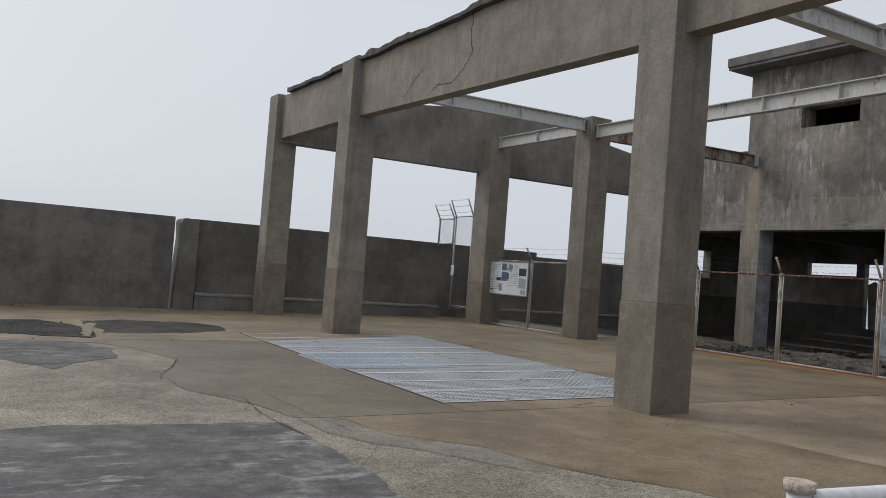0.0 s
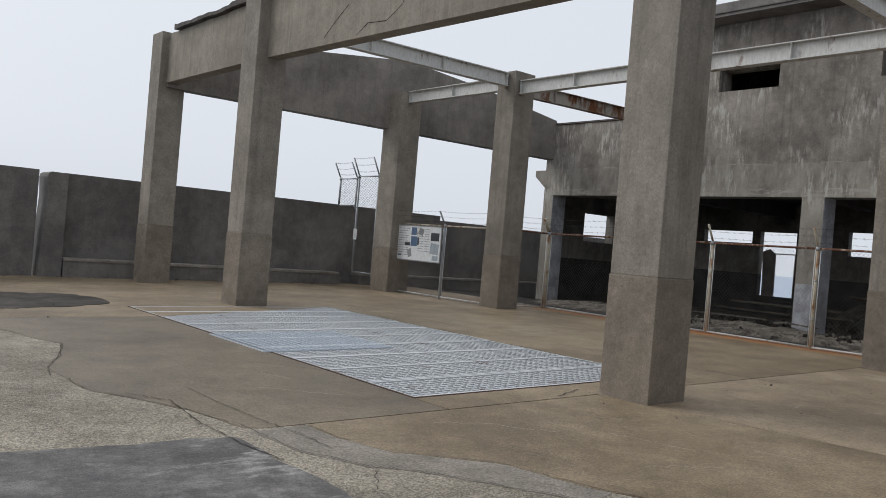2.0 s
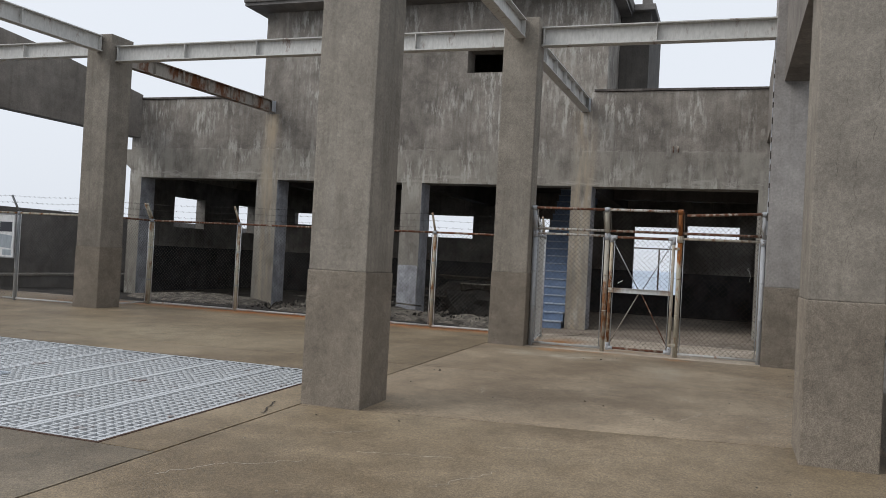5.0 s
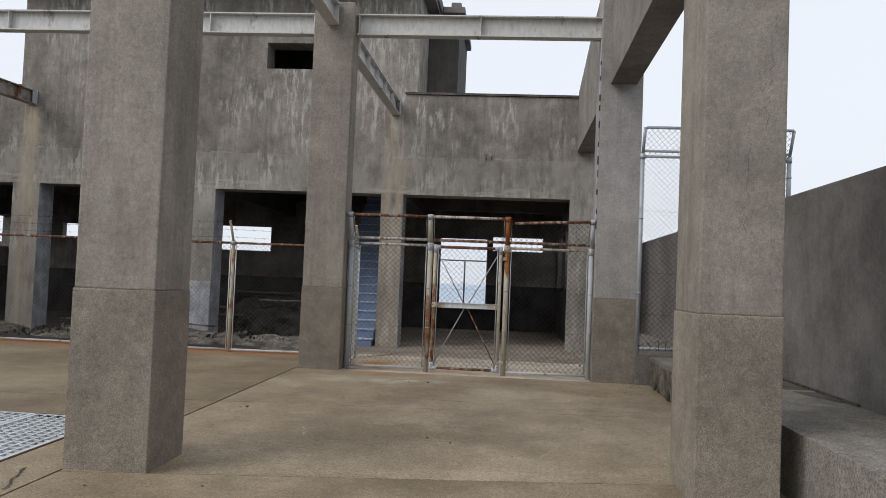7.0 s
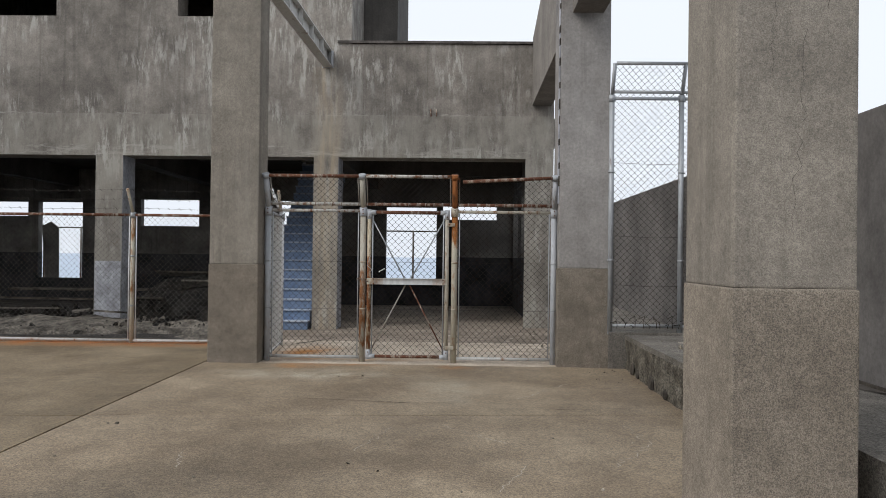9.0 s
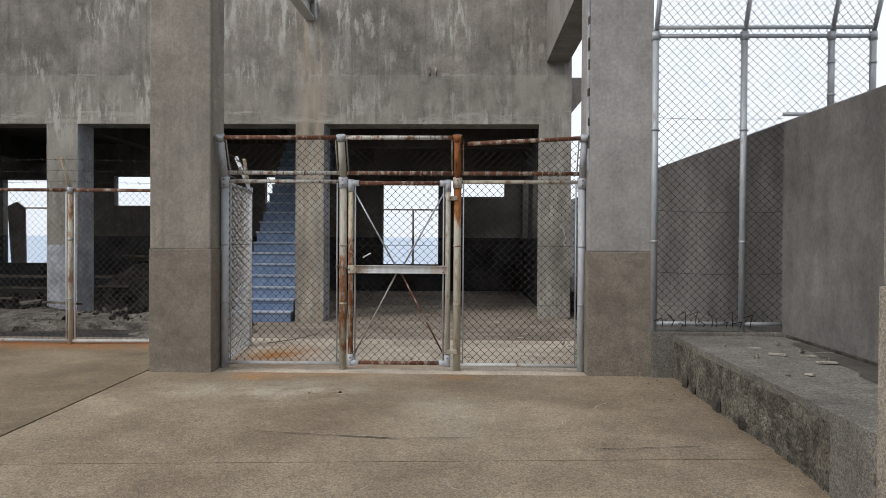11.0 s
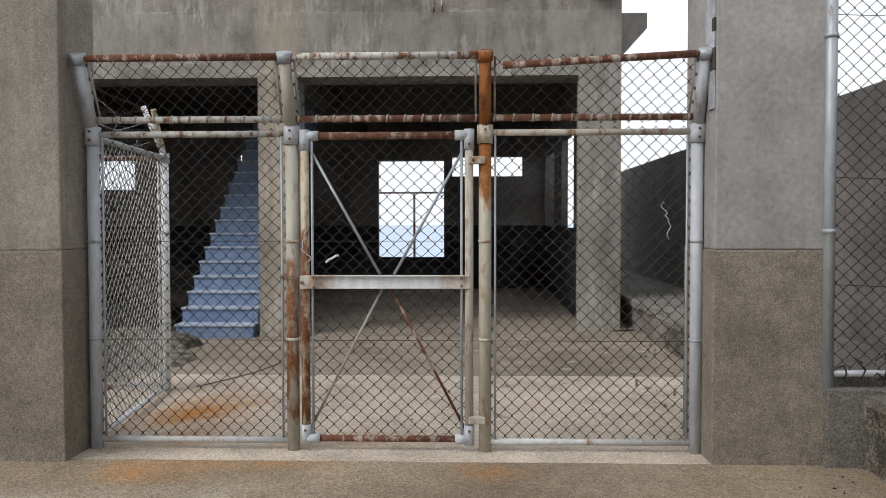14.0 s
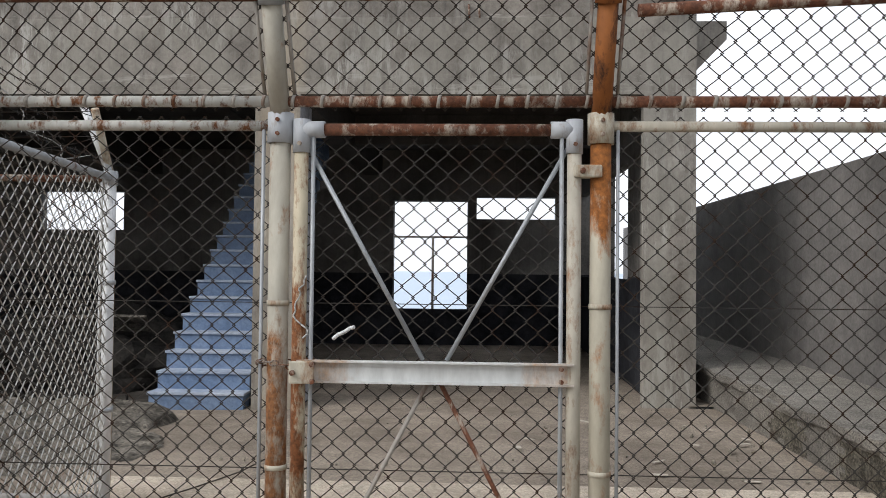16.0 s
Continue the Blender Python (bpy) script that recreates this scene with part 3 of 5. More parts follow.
for i in range(20):
    x = 5.0 + 1.95 * i / 19
    add_box(bm, x - 7.006, x - 6.994, 11.05 - 12, 12.65 - 12, 0.008, 0.020)
part("grating_cover", bm, GRATE_NEW, grating, "newer bluish galvanised grating laid over the panels")
bm = bmesh.new()
for x0, x1, y0, y1 in ((GX0 - 0.028, GX0 - 0.002, GY0 - 0.028, GY1 + 0.028), (GX1 - 0.008, GX1 + 0.018, GY0 - 0.028, GY1 + 0.028), (GX0 - 0.002, GX1 - 0.008, GY0 - 0.028, GY0 - 0.002), (GX0 - 0.002, GX1 - 0.008, GY1 + 0.002, GY1 + 0.028)):
    add_box(bm, x0 - 7, x1 - 7, y0 - 12, y1 - 12, -0.06, 0.012)
part("angle_frame", bm, CRACK_RUST, grating, "rusted angle-iron surround")


# ---- columns ----
def column(x0, x1, y0, y1, top, label, low=1.325, base=None, shaft=None):
    z = level(x0) - 0.02 if base is None else base
    ob = tagged(empty("concrete_column", (x0 + x1) / 2, (y0 + y1) / 2, z), label, "column", "columns of the roofless hall")
    cx, cy = (x1 - x0) / 2, (y1 - y0) / 2
    bm = bmesh.new()
    add_box(bm, -cx + 0.008, cx - 0.008, -cy + 0.008, cy - 0.008, low - z, top - z, 0.012)
    part("shaft", bm, shaft or COLUMN, ob)
    bm = bmesh.new()
    add_box(bm, -cx, cx, -cy, cy, 0, low - z, 0.01)
    part("washed_base", bm, COLUMN_LOW, ob, "pebbly darker render up to chest height")
    return ob


CX0, CX1 = 7.2, 7.85
column(CX0, CX1, 7.035, 7.66, 6.0, "stout square concrete column beside the steel grating")
column(CX0, 8.02, 2.65, 3.22, 6.0, "stout square concrete column beside the low ledge")
column(7.15, 7.8, 16.34, 16.99, 6.0, "stout square concrete column at the grating's far end", low=1.40)
column(CX0, CX1, 21.43, 22.08, 6.0, "corner concrete column near the seawall", low=1.40)
column(13.54, 14.2, 15.9, 16.52, 5.73, "concrete column carrying grey steel beams", low=1.36)
column(13.5, 13.96, 6.98, 7.6, 5.64, "concrete column carrying steel beams beside the gate")
column(13.56, 14.2, 2.65, 3.28, 6.5, "smooth concrete column with spalled edge beside the gate", shaft=COLUMN_SMOOTH)
column(13.45, 14.15, 20.2, 21.0, 5.6, "concrete pier under the gable wall")


# ---- beams and gable walls ----
front = [(1.9, 4.55)] + [(7.4, 4.57)] + [(16.9, 4.78)] + [(22.0, 4.80)] + [(22.0, 5.93)] + [(y, 5.95 + 0.05 * noise.noise(Vector((y, 0, 0)))) for y in rows(1.9, 21.2, 0.4)[::-1]]
tagged(link_mesh("beam_front", prism(front, "x", 7.38, 7.65), BEAM), "deep cracked concrete eaves beam along the hall's open front", "beam", kind="structure")
crust = [(y, 5.965 + 0.05 * noise.noise(Vector((y, 0, 0)))) for y in rows(1.9, 20.9, 0.15)]
crust += [(y, 6.03 + 0.05 * noise.noise(Vector((y * 2.5, 5, 0))) + 0.05 * (noise.noise(Vector((y * 0.5, 9, 0))) > 0) + 0.05 * noise.noise(Vector((y * 0.9, 2, 0)))) for y in rows(1.9, 20.9, 0.15)[::-1]]
tagged(link_mesh("roof_crust", prism(crust, "x", 7.27, 7.80), CRUST), "broken black roofing crust along the beam's top", "roofing", kind="structure")

NY0, NY1, NX0, NX1 = 21.3, 20.15, 7.85, 19.64


def north_y(x):
    return NY0 + (NY1 - NY0) * (x - NX0) / (NX1 - NX0)


def gable(x0, x1, ya, thick, soffit0, soffit1, name, label):
    tops = [(7.3, 5.95), (11.3, 6.33), (13.4, 6.55), (14.4, 6.56), (16.5, 6.33), (19.64, 5.8)]
    bm = bmesh.new()
    near, far = [], []
    outline = [(x0, soffit0), (x1, soffit1)] + [(min(max(x, x0), x1), z + 0.02 * noise.noise(Vector((x * 3, 0, 0)))) for x, z in tops[::-1]]
    for x, z in outline:
        near.append(bm.verts.new((x, ya(x), z)))
        far.append(bm.verts.new((x, ya(x) + thick, z)))
    bm.faces.new(near)
    bm.faces.new(far[::-1])
    n = len(outline)
    for i in range(n):
        bm.faces.new((near[i], far[i], far[(i + 1) % n], near[(i + 1) % n]))
    bmesh.ops.recalc_face_normals(bm, faces=bm.faces)
    return tagged(link_mesh(name, bm, GABLE), label, "wall", kind="structure")


gable(7.4, 19.64, north_y, 0.35, 4.69, 4.55, "wall_north", "stained concrete gable wall above open bays")
gable(7.66, 19.64, lambda x: 3.13, -0.38, 4.5, 4.46, "wall_south", "concrete gable beam above open bays")

# ---- facade, tower and rooms of the ruin ----
FX, FT = 19.64, 20.25
OPEN = [(3.25, 6.965), (7.46, 11.3), (11.85, 15.52), (16.17, 20.05)]
fys = sorted({2.70, 20.45, 6.73, 16.1, 7.02, 9.17, 10.24, 12.7, 14.4} | {v for o in OPEN for v in o})


def facade_solid(x, y, z):
    if x > 19.82 and y < 3.25 and z < 3.4:
        return False
    if z < 3.4 and any(a < y < b for a, b in OPEN):
        return False
    if z > 5.66 and not 6.73 < y < 16.1:
        return False
    if 6.2 < z < 6.8 and (9.17 < y < 10.24 or 12.7 < y < 14.4):
        return False
    return True


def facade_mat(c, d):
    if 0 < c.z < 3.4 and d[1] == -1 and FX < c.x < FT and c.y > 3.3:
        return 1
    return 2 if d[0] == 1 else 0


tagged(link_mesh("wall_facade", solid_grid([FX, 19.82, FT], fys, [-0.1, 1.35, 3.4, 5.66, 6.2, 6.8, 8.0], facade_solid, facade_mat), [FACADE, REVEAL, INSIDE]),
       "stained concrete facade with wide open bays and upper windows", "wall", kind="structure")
bm = prism([(2.6, 5.67), (6.72, 5.67), (6.72, 5.72), (2.6, 5.715)], "x", FX - 0.04, FT)
add_box(bm, FX - 0.04, FX - 0.002, 6.725, 7.01, 5.672, 5.72)
tagged(link_mesh("trim_south", bm, CRUST), "thin dark coping on the parapet", "coping", kind="structure")
bm = prism([(16.11, 5.67), (20.45, 5.67), (20.45, 5.72), (16.11, 5.715)], "x", FX - 0.04, FT)
tagged(link_mesh("trim_north", bm, CRUST), "thin dark coping on the parapet", "coping", kind="structure")
# tower sides, back and roof
bm = bmesh.new()
add_box(bm, FT, 25.0, 15.75, 16.1, 3.9, 8.0)
add_box(bm, FT, 21.5, 6.73, 7.05, 3.9, 8.0)
add_box(bm, 24.7, 25.0, 7.05, 15.75, 3.9, 8.0)
tagged(link_mesh("wall_tower", bm, FACADE), "concrete side walls of the upper storey", "wall", kind="structure")
bm = box(18.95, 25.6, 6.45, 16.4, 8.005, 8.08)
add_box(bm, 18.9, 25.6, 6.4, 16.42, 8.083, 8.35, 0.03)
tagged(link_mesh("roof_tower", bm, SEAWALL), "overhanging concrete roof slab with dark edge", "roof", kind="structure")
# Stair head coloured dark for the shade below the overhanging roof.
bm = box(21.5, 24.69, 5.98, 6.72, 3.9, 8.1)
tagged(link_mesh("wall_stairhead", bm, SHADED_WALL), "set-back concrete stair head with shade painted in", "wall", kind="structure")
tagged(link_mesh("roof_stairhead", add_box(box(21.3, 24.6, 5.85, 6.39, 8.102, 8.26, 0.02), 21.4, 21.9, 5.95, 6.2, 8.262, 8.4, 0.02), SEAWALL), "small overhanging slab on the stair head", "roof", kind="structure")
# ground-floor room
BX = 26.8
BACK = [(3.53, 5.07, 2.5, 2.93), (5.25, 6.70, 0.73, 2.85), (9.45, 9.8, 2.3, 3.0), (12.1, 13.8, 2.23, 3.0), (15.5, 16.8, 0.70, 2.9), (17.1, 19.0, 2.48, 2.9)]
bys = sorted({2.8, 20.85} | {v for b in BACK for v in b[:2]})
bzs = sorted({-0.1, 1.43, 3.85} | {v for b in BACK for v in b[2:]})
two_tone = lambda c, d: 1 if c.z < 1.43 else 0
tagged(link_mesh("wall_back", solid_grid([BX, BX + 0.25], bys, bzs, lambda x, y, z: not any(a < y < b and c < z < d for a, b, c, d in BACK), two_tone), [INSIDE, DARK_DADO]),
       "stained plaster wall with black dado and empty windows to the sea", "wall", kind="structure")
SIDE_N = [(21.8, 23.4, 2.05, 3.03), (25.4, 26.5, 2.05, 3.03)]
SIDE_S = [(21.6, 23.3, 1.40, 2.93), (24.57, 26.6, 1.40, 2.93)]
for name, wins, y0, y1 in (("wall_room_north", SIDE_N, 20.5, 20.85), ("wall_room_south", SIDE_S, 2.96, 3.07)):
    xs = sorted({FT if y0 > 10 else 19.825, BX} | {v for b in wins for v in b[:2]})
    zs = sorted({-0.1, 1.43, 3.85} | {v for b in wins for v in b[2:]})
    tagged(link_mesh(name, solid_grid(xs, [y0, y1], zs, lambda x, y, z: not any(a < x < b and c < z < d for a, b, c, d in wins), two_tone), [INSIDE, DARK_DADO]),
           "stained plaster side wall with black dado", "wall", kind="structure")
# Ceiling and its beams take the concrete colour darkened for shade.
tagged(link_mesh("ceiling", solid_grid([FT, 21.4, 25.4, BX + 0.25], [2.79, 7.4, 8.75, 20.85], [3.86, 4.1], lambda x, y, z: not (21.4 < x < 25.4 and 7.4 < y < 8.75)), SHADED_WALL),
       "concrete ceiling with a stair opening, shade painted in", "ceiling", kind="structure")
bm = bmesh.new()
for y in (7.1, 11.5, 15.8):
    add_box(bm, FT, BX, y - 0.17, y + 0.17, 3.35, 3.855)
add_box(bm, 23.2, 23.55, 3.08, 6.92, 3.4, 3.853)
tagged(link_mesh("ceiling_beams", bm, SHADED_WALL), "concrete ceiling beams with shade painted in", "beam", kind="structure")
# blue stair
stair = tagged(empty("staircase", 19.62, 8.06, -0.06), "blue-painted concrete staircase climbing inside the ruin", "staircase")
for i in range(19):
    bm = bmesh.new()
    add_box(bm, 0.247 * i, 0.247 * i + 0.34, -0.52, 0.52, max(0, 0.2 * i - 0.22), 0.2 * (i + 1) - 0.031)
    part("riser", bm, BLUE, stair)
    bm = bmesh.new()
    add_box(bm, 0.247 * i - 0.022, 0.247 * i + 0.26, -0.535, 0.535, 0.2 * (i + 1) - 0.03, 0.2 * (i + 1), 0.007)
    part("tread", bm, BLUE_PALE, stair, "blue tread painted paler for nosing and sky light")

# canopies beside the facade
for y0, y1 in ((2.35, 2.77), (20.46, 21.0)):
    z = 4.05
    bm = prism([(y0 if y0 < 10 else y1, 4.22), (y1 if y0 < 10 else y0, 4.22), (y1 if y0 < 10 else y0, 3.58), (y0 if y0 < 10 else y1, 4.02)], "x", 19.75, 26)
    tagged(link_mesh("canopy", bm, FACADE), "projecting concrete canopy with tapered underside", "canopy", kind="structure")

# ---- seawalls and ledges ----
def seawall(name, x0, x1, y0, y1, top, label):
    bm = bmesh.new()
    add_box(bm, x0, x1, y0, y1, -0.3, top, 0.02)
    tagged(link_mesh(name, bm, SEAWALL), label, "seawall", kind="structure")


seawall("seawall_1", -14, 5.11, 22.8, 23.2, 2.47, "weathered grey concrete seawall")
seawall("seawall_2", 5.74, 17.6, 23.15, 23.55, 2.47, "weathered grey concrete seawall past a narrow gap")
bm = prism([(5.20, -0.3), (5.735, -0.3), (5.735, 2.44), (5.36, 2.45), (5.29, 2.41), (5.27, 2.33), (5.30, 1.9), (5.24, 0.9)], "y", 22.7, 23.5)
bmesh.ops.bevel(bm, geom=list(bm.edges), offset=0.012, segments=1, affect="EDGES")
tagged(link_mesh("seawall_pier", bm, SEAWALL), "worn rounded concrete wall end beside the narrow gap", "seawall", kind="structure")
seawall("seawall_3", 17.61, 31.6, 23.17, 23.55, 2.32, "slightly lower grey concrete seawall")
seawall("seawall_4", 4.6, 31.6, 1.0, 1.4, 2.6, "tall weathered concrete seawall beside the ledge")
seawall("seawall_5", -14, -13.6, 1.41, 22.79, 2.4, "grey concrete wall closing the court")
slab("ground_outside", [(7.02, -12), (32, -12), (32, 0.99), (7.02, 0.99)], -0.02, SEAWALL, "concrete quay outside the wall")
# Lit top and shaded front are put into the two colours.
for name, x0, x1 in (("ledge_north", 5.75, 13.44), ("ledge_north_2", 14.2, 26)):
    bm = box(x0, x1, 22.65, 23.145, -0.1, 0.37)
    add_box(bm, x0, x1, 22.62, 23.146, 0.372, 0.44, 0.012, 1)
    for f in bm.faces:
        f.material_index = 1 if f.calc_center_median().z > 0.3705 else 0
    tagged(link_mesh(name, bm, [SEAWALL, LEDGE_PALE]), "low concrete ledge along the seawall, its lit top painted paler", "ledge", kind="structure")


def broken_ledge(name, x0, x1, y0, y1, top, label):
    """A ledge whose front is broken to rough stone in places."""
    bm = bmesh.new()
    nx, nz = int((x1 - x0) / 0.07), 8
    gridv = []
    for i in range(nx + 1):
        x = x0 + (x1 - x0) * i / nx
        col = []
        for k in range(nz + 1):
            z = level(x) - 0.05 + (top - level(x) + 0.05) * k / nz
            rough = max(0.0, noise.noise(Vector((x * 0.9, 0.3, 4.0))) + 0.25) * min(1.0, max(0.1, x - 8.3))
            d = rough * 0.06 * (0.6 + 0.9 * noise.noise(Vector((x * 7, z * 7, 0)))) * (1 if 0 < k < nz else 0.5)
            col.append(bm.verts.new((x, y1 - max(0, d), z)))
        gridv.append(col)
    back = [bm.verts.new((x0 + (x1 - x0) * i / nx, y0, top + 0.01 * noise.noise(Vector((i * 0.3, 0, 0))))) for i in range(nx + 1)]
    for i in range(nx):
        for k in range(nz):
            f = bm.faces.new((gridv[i][k], gridv[i][k + 1], gridv[i + 1][k + 1], gridv[i + 1][k]))
            x = x0 + (x1 - x0) * (i + 0.5) / nx
            f.material_index = 1 if 8.8 < x < 18.0 and k < nz - 1 and noise.noise(Vector((x * 0.9, 0.3, 4.0))) + 0.25 * noise.noise(Vector((x * 5, k * 0.8, 1.0))) > 0.0 else 0
        bm.faces.new((gridv[i][nz], back[i], back[i + 1], gridv[i + 1][nz]))
    for i, flip in ((0, 1), (nx, 0)):
        low = bm.verts.new((x0 if i == 0 else x1, y0, level(x0) - 0.05))
        ring = gridv[i] + [back[i], low]
        bm.faces.new(ring if flip else ring[::-1])
    bmesh.ops.recalc_face_normals(bm, faces=bm.faces)
    tagged(link_mesh(name, bm, [LEDGE, ROUGH_FACE]), label, "ledge", kind="structure")


broken_ledge("ledge_south", 5.0, 13.5, 1.402, 2.47, 0.52, "concrete ledge with broken stony front edge")
broken_ledge("ledge_south_2", 13.6, 26, 1.402, 2.52, 0.40, "crumbling concrete ledge continuing behind the gate")
tagged(link_mesh("ledge_stub", box(13.505, 13.595, 1.41, 2.66, 0.0, 0.55, 0.01), LEDGE), "narrow concrete upstand at the ledge's end", "upstand", kind="structure")


# ---- steel beams ----
def i_section(depth=0.32, width=0.18, web=0.012, flange=0.018):
    h, w, t, f = depth / 2, width / 2, web / 2, flange
    return [(-w, -h), (w, -h), (w, -h + f), (t, -h + f), (t, h - f), (w, h - f), (w, h), (-w, h), (-w, h - f), (-t, h - f), (-t, -h + f), (-w, -h + f)]


def steel_beam(a, b, z, mat, label, stiff=1.5):
    a, b = Vector((a[0], a[1], z)), Vector((b[0], b[1], z))
    L = (b - a).length
    ob = tagged(empty("steel_beam", *a), label, "beam", "steel beams on the columns")
    ob.rotation_euler = (0, 0, math.atan2(b.y - a.y, b.x - a.x))
    part("girder", prism(i_section(), "x", 0, L), mat, ob)
    n = max(2, int(L / stiff))
    for i in range(n + 1):
        x = 0.02 + (L - 0.06) * i / n
        for s in (-1, 1):
            bm = bmesh.new()
            add_box(bm, x, x + 0.012, min(s * 0.008, s * 0.088), max(s * 0.008, s * 0.088), -0.141, 0.141)
            part("stiffener", bm, mat, ob)
    if b.x > 19:
        bm = bmesh.new()
        add_box(bm, L - 0.16, L - 0.004, -0.10, -0.09, -0.15, 0.15, 0.003)
        add_box(bm, L - 0.014, L - 0.002, -0.11, 0.11, -0.17, 0.17, 0.003)
        part("cleat", bm, GALV_LIGHT, ob, "pale bolted end cleat")


SZ = 5.35
steel_beam((13.75, 3.2), (13.75, 6.97), SZ, STEEL, "grey painted steel beam between concrete columns")
steel_beam((13.75, 7.61), (13.75, 15.89), SZ, STEEL, "long grey painted steel beam between concrete columns")
steel_beam((13.75, 16.53), (13.75, 20.2), SZ + 0.14, STEEL, "grey painted steel beam to the gable pier")
steel_beam((7.86, 7.3), (13.49, 7.3), SZ + 0.09, STEEL, "grey painted steel cross beam")
steel_beam((7.81, 16.5), (13.53, 16.2), SZ + 0.18, STEEL, "grey painted steel cross beam")
steel_beam((13.97, 7.25), (FX - 0.003, 7.2), SZ, STEEL, "weathered steel cross beam to the facade", 0.9)
steel_beam((14.21, 16.2), (FX - 0.003, 15.8), SZ + 0.05, RUSTY_STEEL, "rust-streaked steel cross beam to the facade", 0.9)


# ---- fences ----
def woven(place, W, H, pitch=0.08, r=0.0036):
    """Chain-link: upright zigzag wires that hook round their neighbours; place(u, v, w) gives the point."""
    half = pitch / 2
    verts, faces = [], []
    n, m = int(W / half), int(H / half)
    sx, sz = W / n, H / m
    for i in range(n):
        pts = []
        for k in range(m + 1):
            right = (i + k) % 2
            hook = 0.0045 if right else -0.0045
            pts.append(place((i + right) * sx + hook, k * sz, 0.002 if right else -0.002))
        base = len(verts)
        d = (place(0, 0, 1) - place(0, 0, 0)).normalized() * r
        u = (place(1, 0, 0) - place(0, 0, 0)).normalized() * r
        for p in pts:
            verts += [p + d, p - 0.5 * d + 0.87 * u, p - 0.5 * d - 0.87 * u]
        for k in range(m):
            for q in range(3):
                a, b = base + 3 * k + q, base + 3 * k + (q + 1) % 3
                faces.append((a, b, b + 3, a + 3))
    return verts, faces


def mesh_bm(data):
    me = bpy.data.meshes.new("wire")
    me.from_pydata([tuple(v) for v in data[0]], [], data[1])
    bm = bmesh.new()
    bm.from_mesh(me)
    bpy.data.meshes.remove(me)
    return bm


def chain_link(a, b, z0, z1, pitch=0.08, r=0.0036):
    """Diamond wire mesh between two plan points."""
    a, b = Vector((a[0], a[1], 0)), Vector((b[0], b[1], 0))
    u = (b - a).normalized()
    nrm = Vector((-u.y, u.x, 0))
    return mesh_bm(woven(lambda p, q, w: a + u * p + Vector((0, 0, z0 + q)) + nrm * w, (b - a).length, z1 - z0, pitch, r))


def leaning_mesh(x, ya, yb, z0, z1, lean):
    up = Vector((lean, 0, z1 - z0))
    H = up.length
    up = up / H
    return mesh_bm(woven(lambda p, q, w: Vector((x + w, yb + p, z0)) + up * q, ya - yb, H))


def local(bm, origin):
    bmesh.ops.translate(bm, verts=bm.verts, vec=-Vector(origin))
    return bm


def barbed(bm, a, b, n_barbs):
    a, b = Vector(a), Vector(b)
    mid = (a + b) / 2 - Vector((0, 0, 0.02))
    add_path(bm, [a, mid, b], 0.0022, 4)
    for i in range(n_barbs):
        t = (i + 0.5) / n_barbs
        p = a.lerp(b, t) - Vector((0, 0, 0.02 * (1 - abs(2 * t - 1))))
        for dx, dy, dz in ((0.02, 0.015, 0.02), (-0.015, 0.02, 0.02)):
            add_tube(bm, p - Vector((dx, dy, dz)), p + Vector((dx, dy, dz)), 0.0015, 3, False)
    return bm


def fence(pts, zb, height, posts_mat, rail_mat, label, lean=(-0.22, 0.0, 0.36), mesh_mat=None, wires=3, pr=0.032, rails=True, bare=(), low_mat=None, stays=False):
    """Posts at pts with leaning arms, rails, diamond mesh and barbed strands."""
    o = Vector((pts[0][0], pts[0][1], zb))
    ob = tagged(empty("chain_link_fence", *o), label, "fence")
    L = Vector(lean)
    for i, (x, y) in enumerate(pts):
        if i in bare:
            continue
        post = part("post", local(tube((x, y, zb - 0.05), (x, y, zb + height), pr, 12), o), posts_mat, ob)
        top = Vector((x, y, zb + height))
        part("arm", local(tube(top, top + L, pr * 0.72, 8), o), posts_mat, ob)
        bm = bmesh.new()
        add_tube(bm, top - Vector((0, 0, 0.05)), top + Vector((0, 0, 0.03)), pr * 1.25, 12)
        part("cap", local(bm, o), GALV, post)
        if stays:
            q = pts[i + 1] if i + 1 < len(pts) else pts[i - 1]
            d = Vector((q[0] - x, q[1] - y, 0)).normalized() * 0.052
            for k in ((1, -1) if 0 < i < len(pts) - 1 else (1,)):
                part("tension_bar", local(tube((x + k * d.x, y + k * d.y, zb + 0.06), (x + k * d.x, y + k * d.y, zb + height - 0.02), 0.009, 6), o), WHITE, ob)
        for f in (0.3, 0.68):
            bm = bmesh.new()
            add_tube(bm, (x, y, zb + height * f - 0.012), (x, y, zb + height * f + 0.012), pr * 1.2, 12)
            part("clamp", local(bm, o), GALV, post)
    for (x0, y0), (x1, y1) in zip(pts, pts[1:]):
        part("wire_mesh", local(chain_link((x0, y0), (x1, y1), zb + 0.05, zb + height, r=0.0036 if mesh_mat else 0.0028), o), mesh_mat or WIRE_MID, ob)
        if rails:
            part("top_rail", local(tube((x0, y0, zb + height - 0.01), (x1, y1, zb + height - 0.01), 0.021), o), rail_mat, ob)
            part("bottom_rail", local(tube((x0, y0, zb + 0.06), (x1, y1, zb + 0.06), 0.02), o), low_mat or rail_mat, ob)
        for k in range(wires):
            f = (k + 0.7) / (wires - 0.2)
            d = L * f + Vector((0, 0, height))
            part("barbed_wire", local(barbed(bmesh.new(), Vector((x0, y0, zb)) + d, Vector((x1, y1, zb)) + d, 14), o), WIRE, ob)
    return ob


